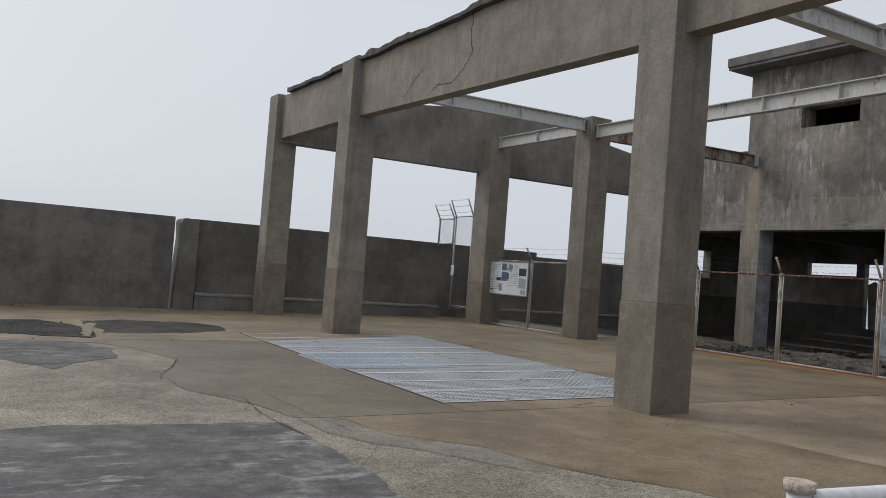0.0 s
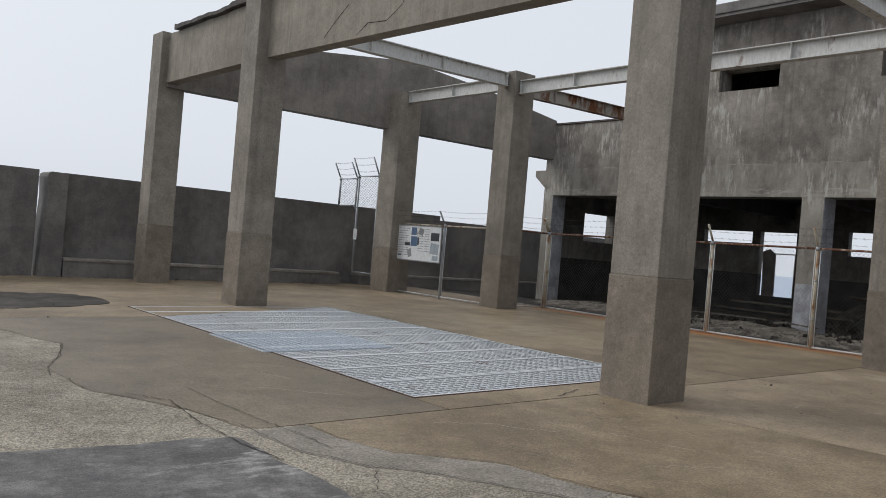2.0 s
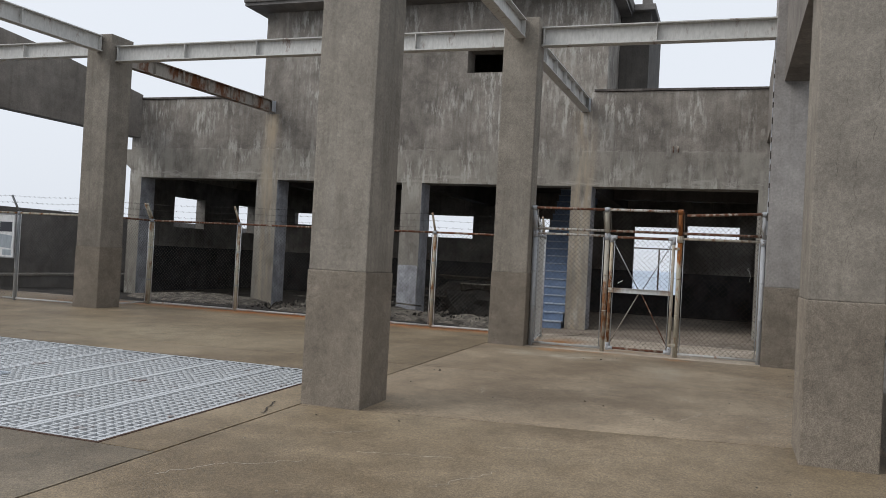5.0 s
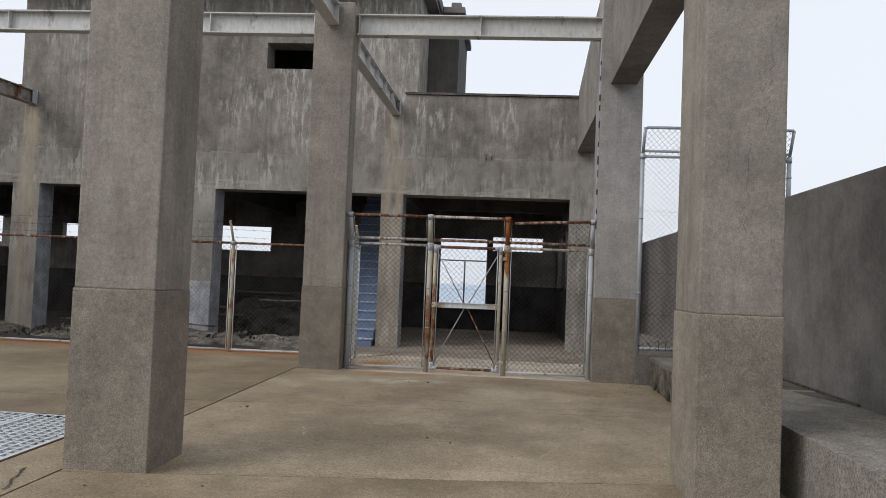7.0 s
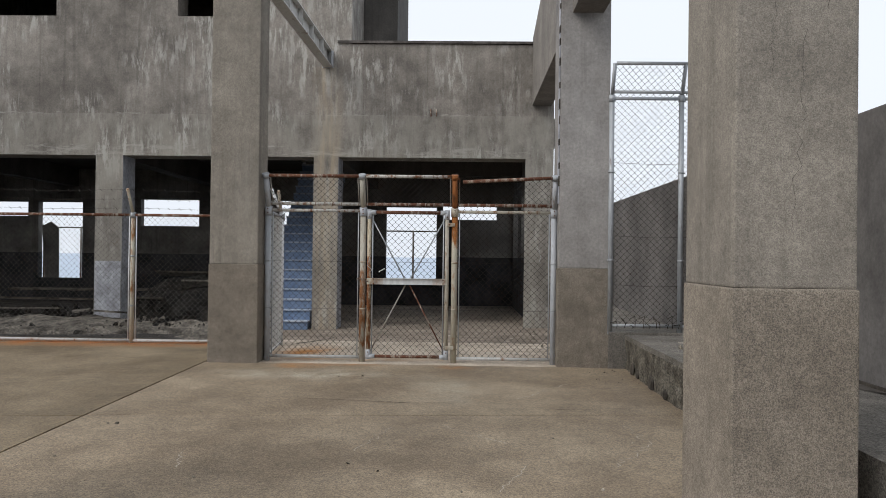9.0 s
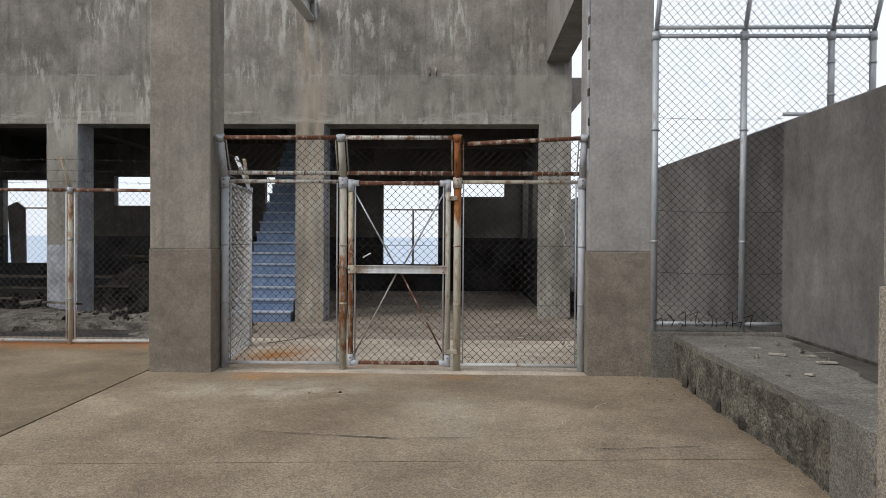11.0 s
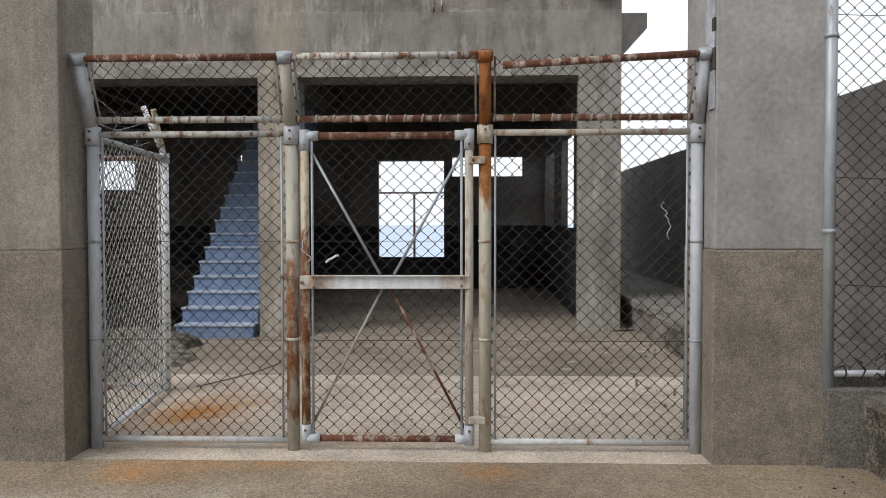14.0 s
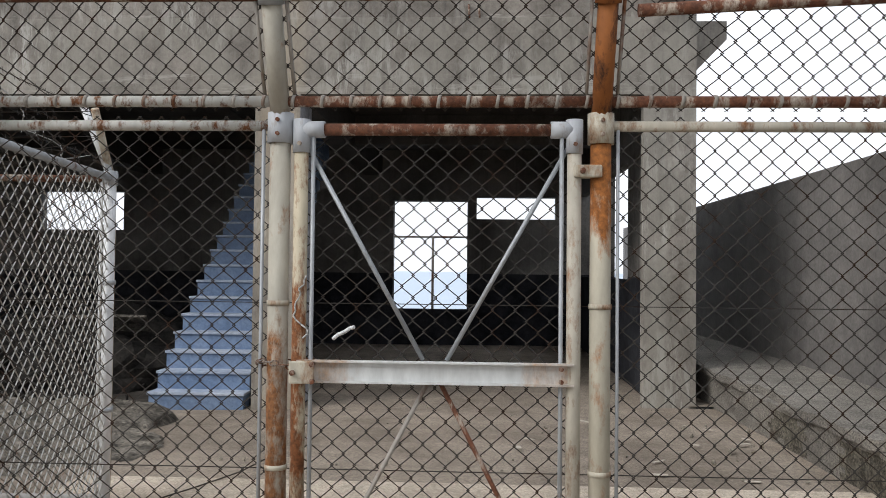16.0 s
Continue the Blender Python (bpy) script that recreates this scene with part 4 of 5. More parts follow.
fence([(13.86, 20.35), (13.9, 18.45), (13.98, 16.6)], 0.08, 1.93, GALV, GALV_RUST, "chain-link fence panel carrying an information board", low_mat=WHITE_RUST, stays=True)
fence([(15.55, 16.25), (15.55, 13.95), (15.5, 11.6), (15.45, 9.35), (15.55, 7.16)], 0.09, 1.93, GALV_RUST, RUST, "rust-stained chain-link fence with barbed wire across the court", low_mat=WHITE_RUST, stays=True)
fence([(14.3, 16.25), (15.5, 16.27)], 0.09, 1.93, GALV_RUST, RUST, "short chain-link fence return beside a column", low_mat=WHITE_RUST, stays=True)
side = fence([(15.5, 7.14), (13.87, 6.97)], 0.09, 1.93, WHITE, GALV, "pale chain-link side panel behind the gate", lean=(0.0, 0.17, 0.41), mesh_mat=WIRE_PALE, low_mat=WHITE)
fence([(13.56, 2.64), (13.56, 1.79), (13.56, 1.41)], 0.57, 2.86, GALV, GALV, "tall galvanised chain-link fence standing on the ledge", lean=(-0.19, 0, 0.38), wires=0, bare=(2,), mesh_mat=WIRE)
fence([(13.56, 1.41), (13.56, 0.96), (13.56, 0.565)], 2.605, 0.825, GALV, GALV, "chain-link fence reaching over the seawall", lean=(-0.19, 0, 0.38), wires=0, bare=(0,), mesh_mat=WIRE)
fence([(13.54, 21.1), (13.54, 22.1)], 0.45, 2.86, GALV, GALV, "tall chain-link fence between pier and seawall", lean=(-0.16, 0.12, 0.52))
fence([(13.54, 22.2), (13.54, 23.1)], 2.39, 0.86, GALV, GALV, "chain-link fence reaching over the seawall", lean=(-0.16, 0.12, 0.46))
for name, y0, y1, z in (("arm_mesh", 2.62, 0.57, 3.43),):
    ob = tagged(empty(name, 13.56, 1.6, z), "leaning chain-link strip above the ledge fence", "fence")
    W, H = y0 - y1, 0.38
    part("wire_mesh", local(leaning_mesh(13.56, y0, y1, z, z + H, -0.19), (13.56, 1.6, z)), WIRE, ob)
    part("upper_rail", tube((-0.19, y1 - 1.6, H), (-0.19, y0 - 1.6, H), 0.022), GALV, ob)
    part("lower_rail", tube((-0.03, y1 - 1.6, 0.065), (-0.03, y0 - 1.6, 0.065), 0.02), GALV, ob)

# ---- gate ----
GXP = 13.8
gate = tagged(empty("fenced_gateway", GXP, 5.1, 0.08), "rust-stained galvanised gate frame with chain-link side panels", "gate")
go = Vector((GXP, 5.1, 0.08))
POSTS = [(6.93, GALV_LIGHT), (5.72, POST_RUST), (4.56, POST_ORANGE), (3.31, GALV_LIGHT)]
ARM = Vector((-0.17, 0, 0.41))
for y, m in POSTS:
    top = Vector((GXP, y, 2.03))
    post = part("post", local(tube((GXP, y, 0.03), top, 0.038, 14), go), m, gate)
    bm = bmesh.new()
    add_tube(bm, top - Vector((0, 0, 0.08)), top + Vector((0, 0, 0.03)), 0.048, 14)
    part("cap", local(bm, go), GALV_LIGHT if m is GALV_LIGHT or y > 5 else GALV_RUST, post)
    arm = part("arm", local(tube(top, top + ARM, 0.036, 12), go), m if y != 4.56 else ARM_ORANGE, gate)
    bm = bmesh.new()
    add_tube(bm, top + ARM * 0.93, top + ARM * 1.06, 0.046, 12)
    part("arm_cap", local(bm, go), GALV if y != 4.56 else ARM_ORANGE, arm)
    for z in (0.78, 1.37):
        part("clamp", local(tube((GXP, y, z - 0.009), (GXP, y, z + 0.009), 0.0415, 14), go), GALV if m is GALV_LIGHT else GALV_RUST, post)
for (ya, ma), (yb, mb) in zip(POSTS, POSTS[1:]):
    hang = -0.05 if yb == 3.31 else 0.0
    a, b = Vector((GXP, ya, 2.03)) + ARM, Vector((GXP, yb, 2.03)) + ARM
    if hang:
        a = a + Vector((0, -0.1, -0.06))
    part("upper_rail", local(tube(a, b, 0.022), go), RAIL_PALE if ya == 5.72 else RUST, gate)
    part("middle_rail", local(tube((GXP - 0.02, ya, 2.10), (GXP - 0.02, yb, 2.10), 0.021), go), RUST if ya < 6 else RAIL_PALE, gate)
    tie = None
    for i in range(11):
        y = ya + (yb - ya) * (i + 0.5) / 11
        if tie is None:
            tie = part("tie_wire", tube((0, -0.005, 0), (0, 0.007, 0.002), 0.0245, 8), RUSTY_STEEL, gate)
            t_ = tie
        else:
            t_ = new("tie_wire", tie.data)
            t_.parent = gate
        t_.location = Vector((GXP - 0.02, y, 2.10)) - go
    if ya != 5.72:
        part("lower_rail", local(tube((GXP, ya, 2.015), (GXP, yb, 2.015), 0.020), go), RAIL_PALE if ya > 6 else RAIL_CREAM, gate)
        part("bottom_rail", local(tube((GXP, ya, 0.165), (GXP, yb, 0.165), 0.020), go), WHITE_RUST, gate)
        part("wire_mesh", local(chain_link((GXP, ya), (GXP, yb), 0.16, 2.05), go), WIRE, gate)
    part("arm_mesh", local(leaning_mesh(GXP, ya, yb, 2.07, 2.44, -0.17), go), WIRE, gate)
    for z in (0.77, 1.37):
        part("strand", local(tube((GXP + 0.012, ya, z), (GXP + 0.012, yb, z), 0.0022, 4), go), WIRE, gate)

leaf = tagged(empty("wire_gate", GXP - 0.01, 5.17, 0.18), "closed chain-link gate leaf with crossed braces and chained latch", "gate")
lo_ = Vector((GXP - 0.01, 5.17, 0.18))
LY0, LY1 = 4.655, 5.64
for y, m in ((LY1, STILE_RUST), (LY0, RAIL_CREAM)):
    stile = part("stile", local(tube((GXP - 0.01, y, 0.18), (GXP - 0.01, y, 2.0), 0.026, 12), lo_), m, leaf)
    for z in (0.18, 2.0):
        s_ = 1 if z < 1 else -1
        t_in = 1 if y < 5 else -1
        bm = tube((GXP - 0.01, y, z - 0.036 * s_), (GXP - 0.01, y, z + 0.085 * s_), 0.0315, 14)
        add_tube(bm, (GXP - 0.01, y, z), (GXP - 0.01, y + 0.085 * t_in, z), 0.0305, 14)
        fit_ = part("corner_fitting", local(bm, lo_), GALV_LIGHT, stile)
        part("bolt", local(tube((GXP - 0.052, y, z + 0.055 * s_), (GXP - 0.043, y, z + 0.055 * s_), 0.008, 6), lo_), RUST, stile)
part("top_rail", local(tube((GXP - 0.01, LY0, 2.0), (GXP - 0.01, LY1, 2.0), 0.023), lo_), RUST, leaf)
part("bottom_rail", local(tube((GXP - 0.01, LY0, 0.18), (GXP - 0.01, LY1, 0.18), 0.02), lo_), RUST, leaf)
bm = prism([(-0.05, -0.04), (-0.02, -0.04), (-0.02, 0.04), (-0.05, 0.04), (-0.05, 0.033), (-0.03, 0.033), (-0.03, -0.033), (-0.05, -0.033)], "y", LY0, LY1)
bmesh.ops.translate(bm, verts=bm.verts, vec=(GXP + 0.005, 0, 1.128))
part("middle_bar", local(bm, lo_), painted_metal("white bar paint with rust", (0.68, 0.69, 0.68), rust=0.22, rough=0.5, size=6, edge=0.3, rust_colour=(0.45, 0.22, 0.06), zones=((1, 5.36, 5.6, -0.03, 0.32), (1, 4.82, 4.98, 0.2, -0.03), (2, 1.046, 1.07, 0.25, 0.0))), leaf, "white channel bar with rust stains")
for ya, za, yb, zb in ((LY1 - 0.02, 1.94, 5.19, 1.17), (LY0 + 0.02, 1.94, 5.105, 1.17), (LY1 - 0.02, 0.23, 5.175, 1.085), (LY0 + 0.02, 0.23, 5.125, 1.085)):
    part("brace", local(tube((GXP, ya, za), (GXP, yb, zb), 0.0085, 8), lo_), RUST if za < 1 and ya < 5 else RUSTY_STEEL if za < 1 else GALV, leaf)
part("wire_mesh", local(chain_link((GXP + 0.01, LY1), (GXP + 0.01, LY0), 0.18, 2.0), lo_), WIRE, leaf)
for y in (LY1 - 0.045, LY0 + 0.045):
    part("mesh_bar", local(tube((GXP - 0.015, y, 0.2), (GXP - 0.015, y, 1.98), 0.008, 8), lo_), GALV, leaf)


# ---- information board ----
board = tagged(empty("information_board", 13.72, 19.3, 1.03), "white information board with photographs and text fixed to the fence", "sign")
bm = bmesh.new()
add_box(bm, 0.0, 0.02, -0.93, 0.93, 0, 0.92, 0.006)
part("panel", bm, BOARD, board)
bm = bmesh.new()
for a, b, c, d in ((-0.95, 0.95, -0.02, 0.005), (-0.95, 0.95, 0.915, 0.94), (-0.95, -0.925, 0.005, 0.915), (0.925, 0.95, 0.005, 0.915)):
    add_box(bm, -0.008, 0.024, a, b, c, d)
part("frame", bm, INK_GREY, board, "thin dark frame")


def printed(y0, y1, z0, z1, mat, name, tilt=0.0):
    bm = bmesh.new()
    add_box(bm, -0.004, -0.001, -(y1 - y0) / 2, (y1 - y0) / 2, -(z1 - z0) / 2, (z1 - z0) / 2)
    ob = part(name, bm, mat, board)
    ob.location = (0, (y0 + y1) / 2, (z0 + z1) / 2)
    ob.rotation_euler = (tilt, 0, 0)


for y0, y1, z0, z1, m, t in ((0.1, 0.33, 0.68, 0.88, INK_BLUE, 0), (-0.2, 0.0, 0.68, 0.86, INK_GREY, 0.3), (0.06, 0.33, 0.38, 0.64, INK_BLUE, 0), (-0.02, 0.05, 0.42, 0.62, INK, 0),
                             (-0.86, -0.52, 0.55, 0.76, INK, 0), (-0.86, -0.52, 0.2, 0.48, SHADE, 0.1), (0.36, 0.58, 0.38, 0.48, INK, 0), (0.28, 0.44, 0.08, 0.30, INK_GREY, -0.3), (-0.86, -0.62, 0.04, 0.16, SHADE, 0), (0.72, 0.86, 0.1, 0.14, INK_BLUE, 0)):
    printed(y0, y1, z0, z1, m, "photograph", t)
for i in range(34):
    c = i % 3
    y1 = (0.88, 0.02, -0.25)[c] if i < 30 else 0.88
    w = (0.50, 0.24, 0.22)[c] * (0.75 + 0.25 * random.random())
    z = 0.84 - 0.025 * (i // 3) * 2.6
    if z > 0.05:
        printed(y1 - w, y1, z, z + 0.012, INK_GREY, "text_line")

# pipe barrier near the entrance
bar = tagged(empty("pipe_barrier", 2.32, 1.62, -0.05), "low white-painted pipe barrier with capped post", "barrier")
part("post", tube((0, 0, 0), (0, 0, 0.98), 0.035, 14), WHITE, bar)
part("cap", tube((0, 0, 0.98), (0, 0, 1.01), 0.045, 14), APRON, bar)
part("rail", tube((0.0, 0, 0.955), (1.79, -0.16, 0.955), 0.027, 14), WHITE, bar)
part("far_post", tube((1.74, -0.15, 0), (1.74, -0.15, 0.96), 0.03, 14), WHITE, bar)

# railing outside the sea windows
for y0, y1 in ((4.6, 7.4), (15.0, 17.4)):
    rail = tagged(empty("railing", 28.2, y0, 0), "thin dark steel railing outside the sea window", "railing")
    part("top_rail", tube((0, 0, 2.2), (0, y1 - y0, 2.2), 0.022), RUSTY_STEEL, rail)
    n = 3
    for i in range(n):
        part("post", tube((0, 0.05 + (y1 - y0 - 0.1) * i / (n - 1), -0.3), (0, 0.05 + (y1 - y0 - 0.1) * i / (n - 1), 2.2), 0.028), RUSTY_STEEL, rail)


# ---- wear, debris and small fittings ----
def ribbon(pts, width, normal, lift=0.003):
    """A thin flat strip along a line of points on a surface."""
    bm = bmesh.new()
    nrm = Vector(normal)
    last = None
    n = len(pts)
    for i, p in enumerate(pts):
        p = Vector(p)
        d = (Vector(pts[min(i + 1, n - 1)]) - Vector(pts[max(i - 1, 0)])).normalized()
        w = d.cross(nrm) * width * (0.35 + 0.65 * random.random()) / 2
        pair = [bm.verts.new(p + w + nrm * lift), bm.verts.new(p - w + nrm * lift)]
        if last:
            bm.faces.new((last[0], last[1], pair[1], pair[0]))
        last = pair
    return bm


def jagged(a, b, n, amp, axis_a, axis_b):
    a, b = Vector(a), Vector(b)
    out = []
    for i in range(n + 1):
        p = a.lerp(b, i / n)
        k = math.sin(math.pi * i / n) ** 0.5
        out.append(p + Vector(axis_a) * amp * k * (random.random() - 0.5) * 2 + Vector(axis_b) * amp * 0.4 * (random.random() - 0.5))
    return out


def floor_crack(x0, y0, x1, y1, amp, width, mat, label, n=14, z=0.004):
    pts = jagged((x0, y0, 0), (x1, y1, 0), n, amp, (0, 1, 0), (1, 0, 0))
    pts = [(p.x, p.y, level(p.x) + z) for p in pts]
    tagged(link_mesh("crack", ribbon(pts, width, (0, 0, 1)), mat), label, "crack", kind="structure")


for line, w in (([(3.29, 9.3), (3.28, 8.58), (3.33, 7.8), (3.39, 7.34), (3.38, 6.94)], 0.016), ([(2.7, 9.2), (2.95, 8.8), (2.86, 8.03), (2.87, 7.28), (2.94, 6.8)], 0.024),
                ([(3.11, 7.81), (3.14, 6.96), (3.38, 6.46), (3.66, 6.15), (4.2, 5.25)], 0.018), ([(2.35, 10.2), (2.43, 10.6), (2.75, 11.4), (2.95, 12.1)], 0.02),
                ([(0.6, 9.3), (1.7, 9.0), (2.85, 8.3)], 0.010), ([(3.4, 6.4), (3.1, 6.0), (3.2, 5.6), (3.35, 5.2)], 0.012), ([(4.2, 5.25), (4.6, 4.6), (5.1, 4.1)], 0.012)):
    for (x0, y0), (x1, y1) in zip(line, line[1:]):
        floor_crack(x0, y0, x1, y1, 0.04, 0.55 * w, CRACK, "dark crack in the screed", 14, 0.008)
floor_crack(2.1, 15.0, 2.5, 17.6, 0.12, 0.22, PALE, "pale crumbled vein across the asphalt", 14, 0.014)
for x0, y0, x1, y1, amp in ((4.3, 9.8, 4.5, 9.2, 0.05), (3.9, 9.1, 4.5, 8.5, 0.06), (5.0, 7.1, 5.4, 6.6, 0.06), (5.8, 6.4, 6.0, 5.7, 0.07), (5.2, 5.6, 5.8, 5.3, 0.05), (9.3, 5.2, 10.1, 5.0, 0.05), (11.4, 3.9, 12.3, 3.3, 0.07), (6.5, 5.5, 6.6, 5.1, 0.04), (9.6, 4.1, 10.2, 4.6, 0.05),
                            (4.6, 7.3, 5.0, 7.1, 0.04), (6.2, 6.9, 6.5, 6.6, 0.05), (8.4, 4.2, 9.0, 4.0, 0.03), (8.8, 6.3, 9.2, 6.4, 0.03), (9.0, 3.4, 9.7, 3.0, 0.06), (9.7, 3.0, 10.3, 3.1, 0.05), (11.9, 12.6, 12.6, 10.8, 0.10), (10.8, 9.6, 11.4, 9.0, 0.06)):
    floor_crack(x0, y0, x1, y1, amp, 0.010, VEIN, "pale hairline crack in the floor")
for x0, y0, x1, y1, w in ((11.25, 5.95, 11.1, 4.95, 0.02), (11.1, 4.95, 11.15, 4.4, 0.010), (10.9, 3.6, 11.0, 2.9, 0.012), (7.15, 7.9, 6.6, 7.72, 0.02), (5.6, 9.0, 4.4, 10.6, 0.010)):
    floor_crack(x0, y0, x1, y1, 0.03, w, CRACK, "dark broken crack in the floor", 12, 0.008)
yy = 2.2
while yy < 14.4:
    run = 0.4 + 1.5 * random.random()
    line = [(edge_x(y) + 0.01 + 0.03 * (random.random() - 0.5), y, level(edge_x(y)) + 0.005) for y in rows(yy, min(yy + run, 14.5), 0.09)]
    if len(line) > 2:
        tagged(link_mesh("crack", ribbon(line, 0.009, (0, 0, 1)), CRACK), "dark irregular joint along the brown slab's edge", "crack", kind="structure")
    yy += run + 0.2 + 0.7 * random.random()
# cracks on the front beam
for pts in ([(7.38, 11.9, 6.0), (7.38, 11.95, 5.6), (7.38, 11.85, 5.3), (7.38, 12.1, 5.05), (7.38, 12.5, 4.85)], [(7.38, 13.6, 5.3), (7.38, 13.95, 5.1), (7.38, 14.3, 4.85)], [(7.38, 12.5, 4.86), (7.38, 13.0, 4.9), (7.38, 13.3, 4.75)]):
    full = []
    for a, b in zip(pts, pts[1:]):
        full += jagged(a, b, 6, 0.02, (0, 1, 0), (0, 0, 1))
    tagged(link_mesh("crack", ribbon(full, 0.025, (-1, 0, 0)), CRACK), "dark crack in the eaves beam", "crack", kind="structure")
# hairline cracks on the near column
for y0, z0, z1 in ((2.95, 1.6, 2.5), (2.8, 2.6, 3.4), (3.05, 2.3, 3.0)):
    pts = jagged((7.208, y0, z0), (7.208, y0 - 0.06, z1), 16, 0.03, (0, 1, 0), (0, 0, 1))
    tagged(link_mesh("crack", ribbon(pts, 0.0022, (-1, 0, 0), 0.002), CRACK), "hairline crack in the column render", "crack", kind="structure")
# spalled plaster on the gate-side column
bm = bmesh.new()
for i in range(16):
    z, w = 2.12 + 0.19 * i, 0.10 + 0.14 * abs(noise.noise(Vector((i * 0.73, 2.0, 0))))
    add_box(bm, 13.575, 13.575 + w, 3.275, 3.2835 + 0.0004 * (i % 3), z, z + 0.188)
tagged(link_mesh("plaster_patch", bm, REVEAL), "white flaking plaster strip on the column's side", "plaster", kind="structure")
for i in range(11):
    z = 2.3 + 0.24 * i + 0.1 * random.random()
    bm = bmesh.new()
    add_box(bm, 13.572, 13.61 + 0.05 * random.random(), 3.27, 3.286, z, z + 0.05 + 0.09 * random.random(), 0.006)
    tagged(link_mesh("spall", bm, CRACK), "dark spalled pocket in the plaster", "spall", kind="structure")
# white paint on the pier
bm = bmesh.new()
add_box(bm, 19.632, 19.639, 11.31, 11.84, 0.06, 1.28)
tagged(link_mesh("paint_patch", bm, REVEAL), "flaking white paint on the pier's foot", "paint", kind="structure")
# rebar stubs on the facade
for y in (5.02, 5.13):
    bm = tube((19.6, y, 4.22), (19.6, y + 0.01, 4.36), 0.012, 6)
    add_tube(bm, (19.6, y + 0.01, 4.36), (19.66, y + 0.01, 4.37), 0.012, 6)
    tagged(link_mesh("rebar_stub", bm, RUST), "short rusty rebar stub in the facade", "rebar")


def chunk(bm, x, y, z, s):
    m = Matrix.Translation((x, y, z)) @ Euler((random.random() * 3, random.random() * 3, random.random() * 3)).to_matrix().to_4x4() @ Matrix.Diagonal((s * (0.5 + random.random()), s * (0.4 + 0.8 * random.random()), s * (0.25 + 0.4 * random.random()), 1))
    r = bmesh.ops.create_icosphere(bm, subdivisions=1, radius=0.5, matrix=m)
    for v in r["verts"]:
        v.co += Vector((random.random() - 0.5, random.random() - 0.5, random.random() - 0.5)) * s * 0.22


def scatter(name, n, x0, x1, y0, y1, z, s0, s1, mat, label, heap=None):
    bm = bmesh.new()
    for i in range(n):
        x, y = x0 + (x1 - x0) * random.random(), y0 + (y1 - y0) * random.random()
        s = s0 + (s1 - s0) * random.random() ** 3
        h = 0
        if heap:
            hx, hy, hr, hz = heap
            h = max(0, hz * (1 - math.hypot(x - hx, y - hy) / hr)) * random.random()
        chunk(bm, x, y, (z if z is not None else level(x)) + h + 0.12 * s, s)
    tagged(link_mesh(name, bm, mat), label, "rubble", kind="stuff")


DARKRUB = concrete("near-black rubble", (0.008, 0.0075, 0.007), (0.036, 0.033, 0.028), blotch=5, bump=0.7)
scatter("rubble", 340, 16.6, 20.2, 8.9, 15.2, 0.0, 0.03, 0.2, DARKRUB, "near-black rubble and dry litter behind the fence")
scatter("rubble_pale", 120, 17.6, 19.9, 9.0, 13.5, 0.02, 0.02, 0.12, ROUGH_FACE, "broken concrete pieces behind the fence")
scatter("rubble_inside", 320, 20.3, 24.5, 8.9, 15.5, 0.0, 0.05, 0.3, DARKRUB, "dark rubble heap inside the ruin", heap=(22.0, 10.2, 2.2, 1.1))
scatter("grit", 160, 14.1, 19.4, 3.0, 7.0, 0.09, 0.01, 0.045, PALE, "pale grit and chips strewn behind the gate")
scatter("court_grit", 140, 4.5, 13.4, 2.6, 8.0, None, 0.008, 0.035, PALE, "small chips strewn over the court floor")
scatter("court_stones", 12, 8.5, 13.4, 2.8, 7.5, None, 0.015, 0.045, CRACK, "small dark stones on the court floor")
scatter("ledge_chips", 22, 9.0, 13.3, 1.6, 2.4, 0.525, 0.02, 0.10, PALE, "pale flat chips lying on the ledge")
scatter("corner_litter", 45, 12.4, 13.5, 2.5, 3.0, None, 0.008, 0.03, DARKRUB, "dry litter in the corner beside the ledge")
scatter("yard_litter", 90, 14.2, 19.4, 2.62, 3.3, 0.105, 0.01, 0.07, PALE, "leaves and chips along the broken ledge")
scatter("gravel_bits", 170, -3.0, 4.0, 14.5, 17.8, None, 0.01, 0.05, GRAVEL, "loose broken asphalt on the blackened patch")
scatter("wall_crumbs", 120, -7.0, 4.6, 21.9, 22.75, None, 0.02, 0.10, ROUGH_FACE, "crumbs and dirt along the seawall's foot")
scatter("ledge_crumbs", 60, 5.5, 13.3, 22.2, 22.64, None, 0.015, 0.08, ROUGH_FACE, "crumbs along the low ledge's foot")
# mound under the rubble
bm = bmesh.new()
bmesh.ops.create_icosphere(bm, subdivisions=4, radius=1.0)
for v in bm.verts:
    d = 1 + 0.25 * noise.noise(v.co * 2.2) + 0.1 * noise.noise(v.co * 7)
    v.co = Vector((v.co.x * 1.6 * d, v.co.y * 1.7 * d, max(-0.1, v.co.z) * 0.95 * d))
    v.co += Vector((22.0, 10.2, 0.0))
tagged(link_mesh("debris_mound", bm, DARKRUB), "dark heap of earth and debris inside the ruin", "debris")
# board leaning in a sea window
board2 = tagged(empty("broken_shutter", 26.92, 16.45, 0.703), "dark broken shutter leaning in the empty window", "shutter")
bm = prism([(-0.22, 0), (0.18, 0), (0.28, 1.5), (0.02, 1.62), (-0.2, 1.45)], "x", -0.03, 0.02)
part("panel", bm, INSIDE, board2)
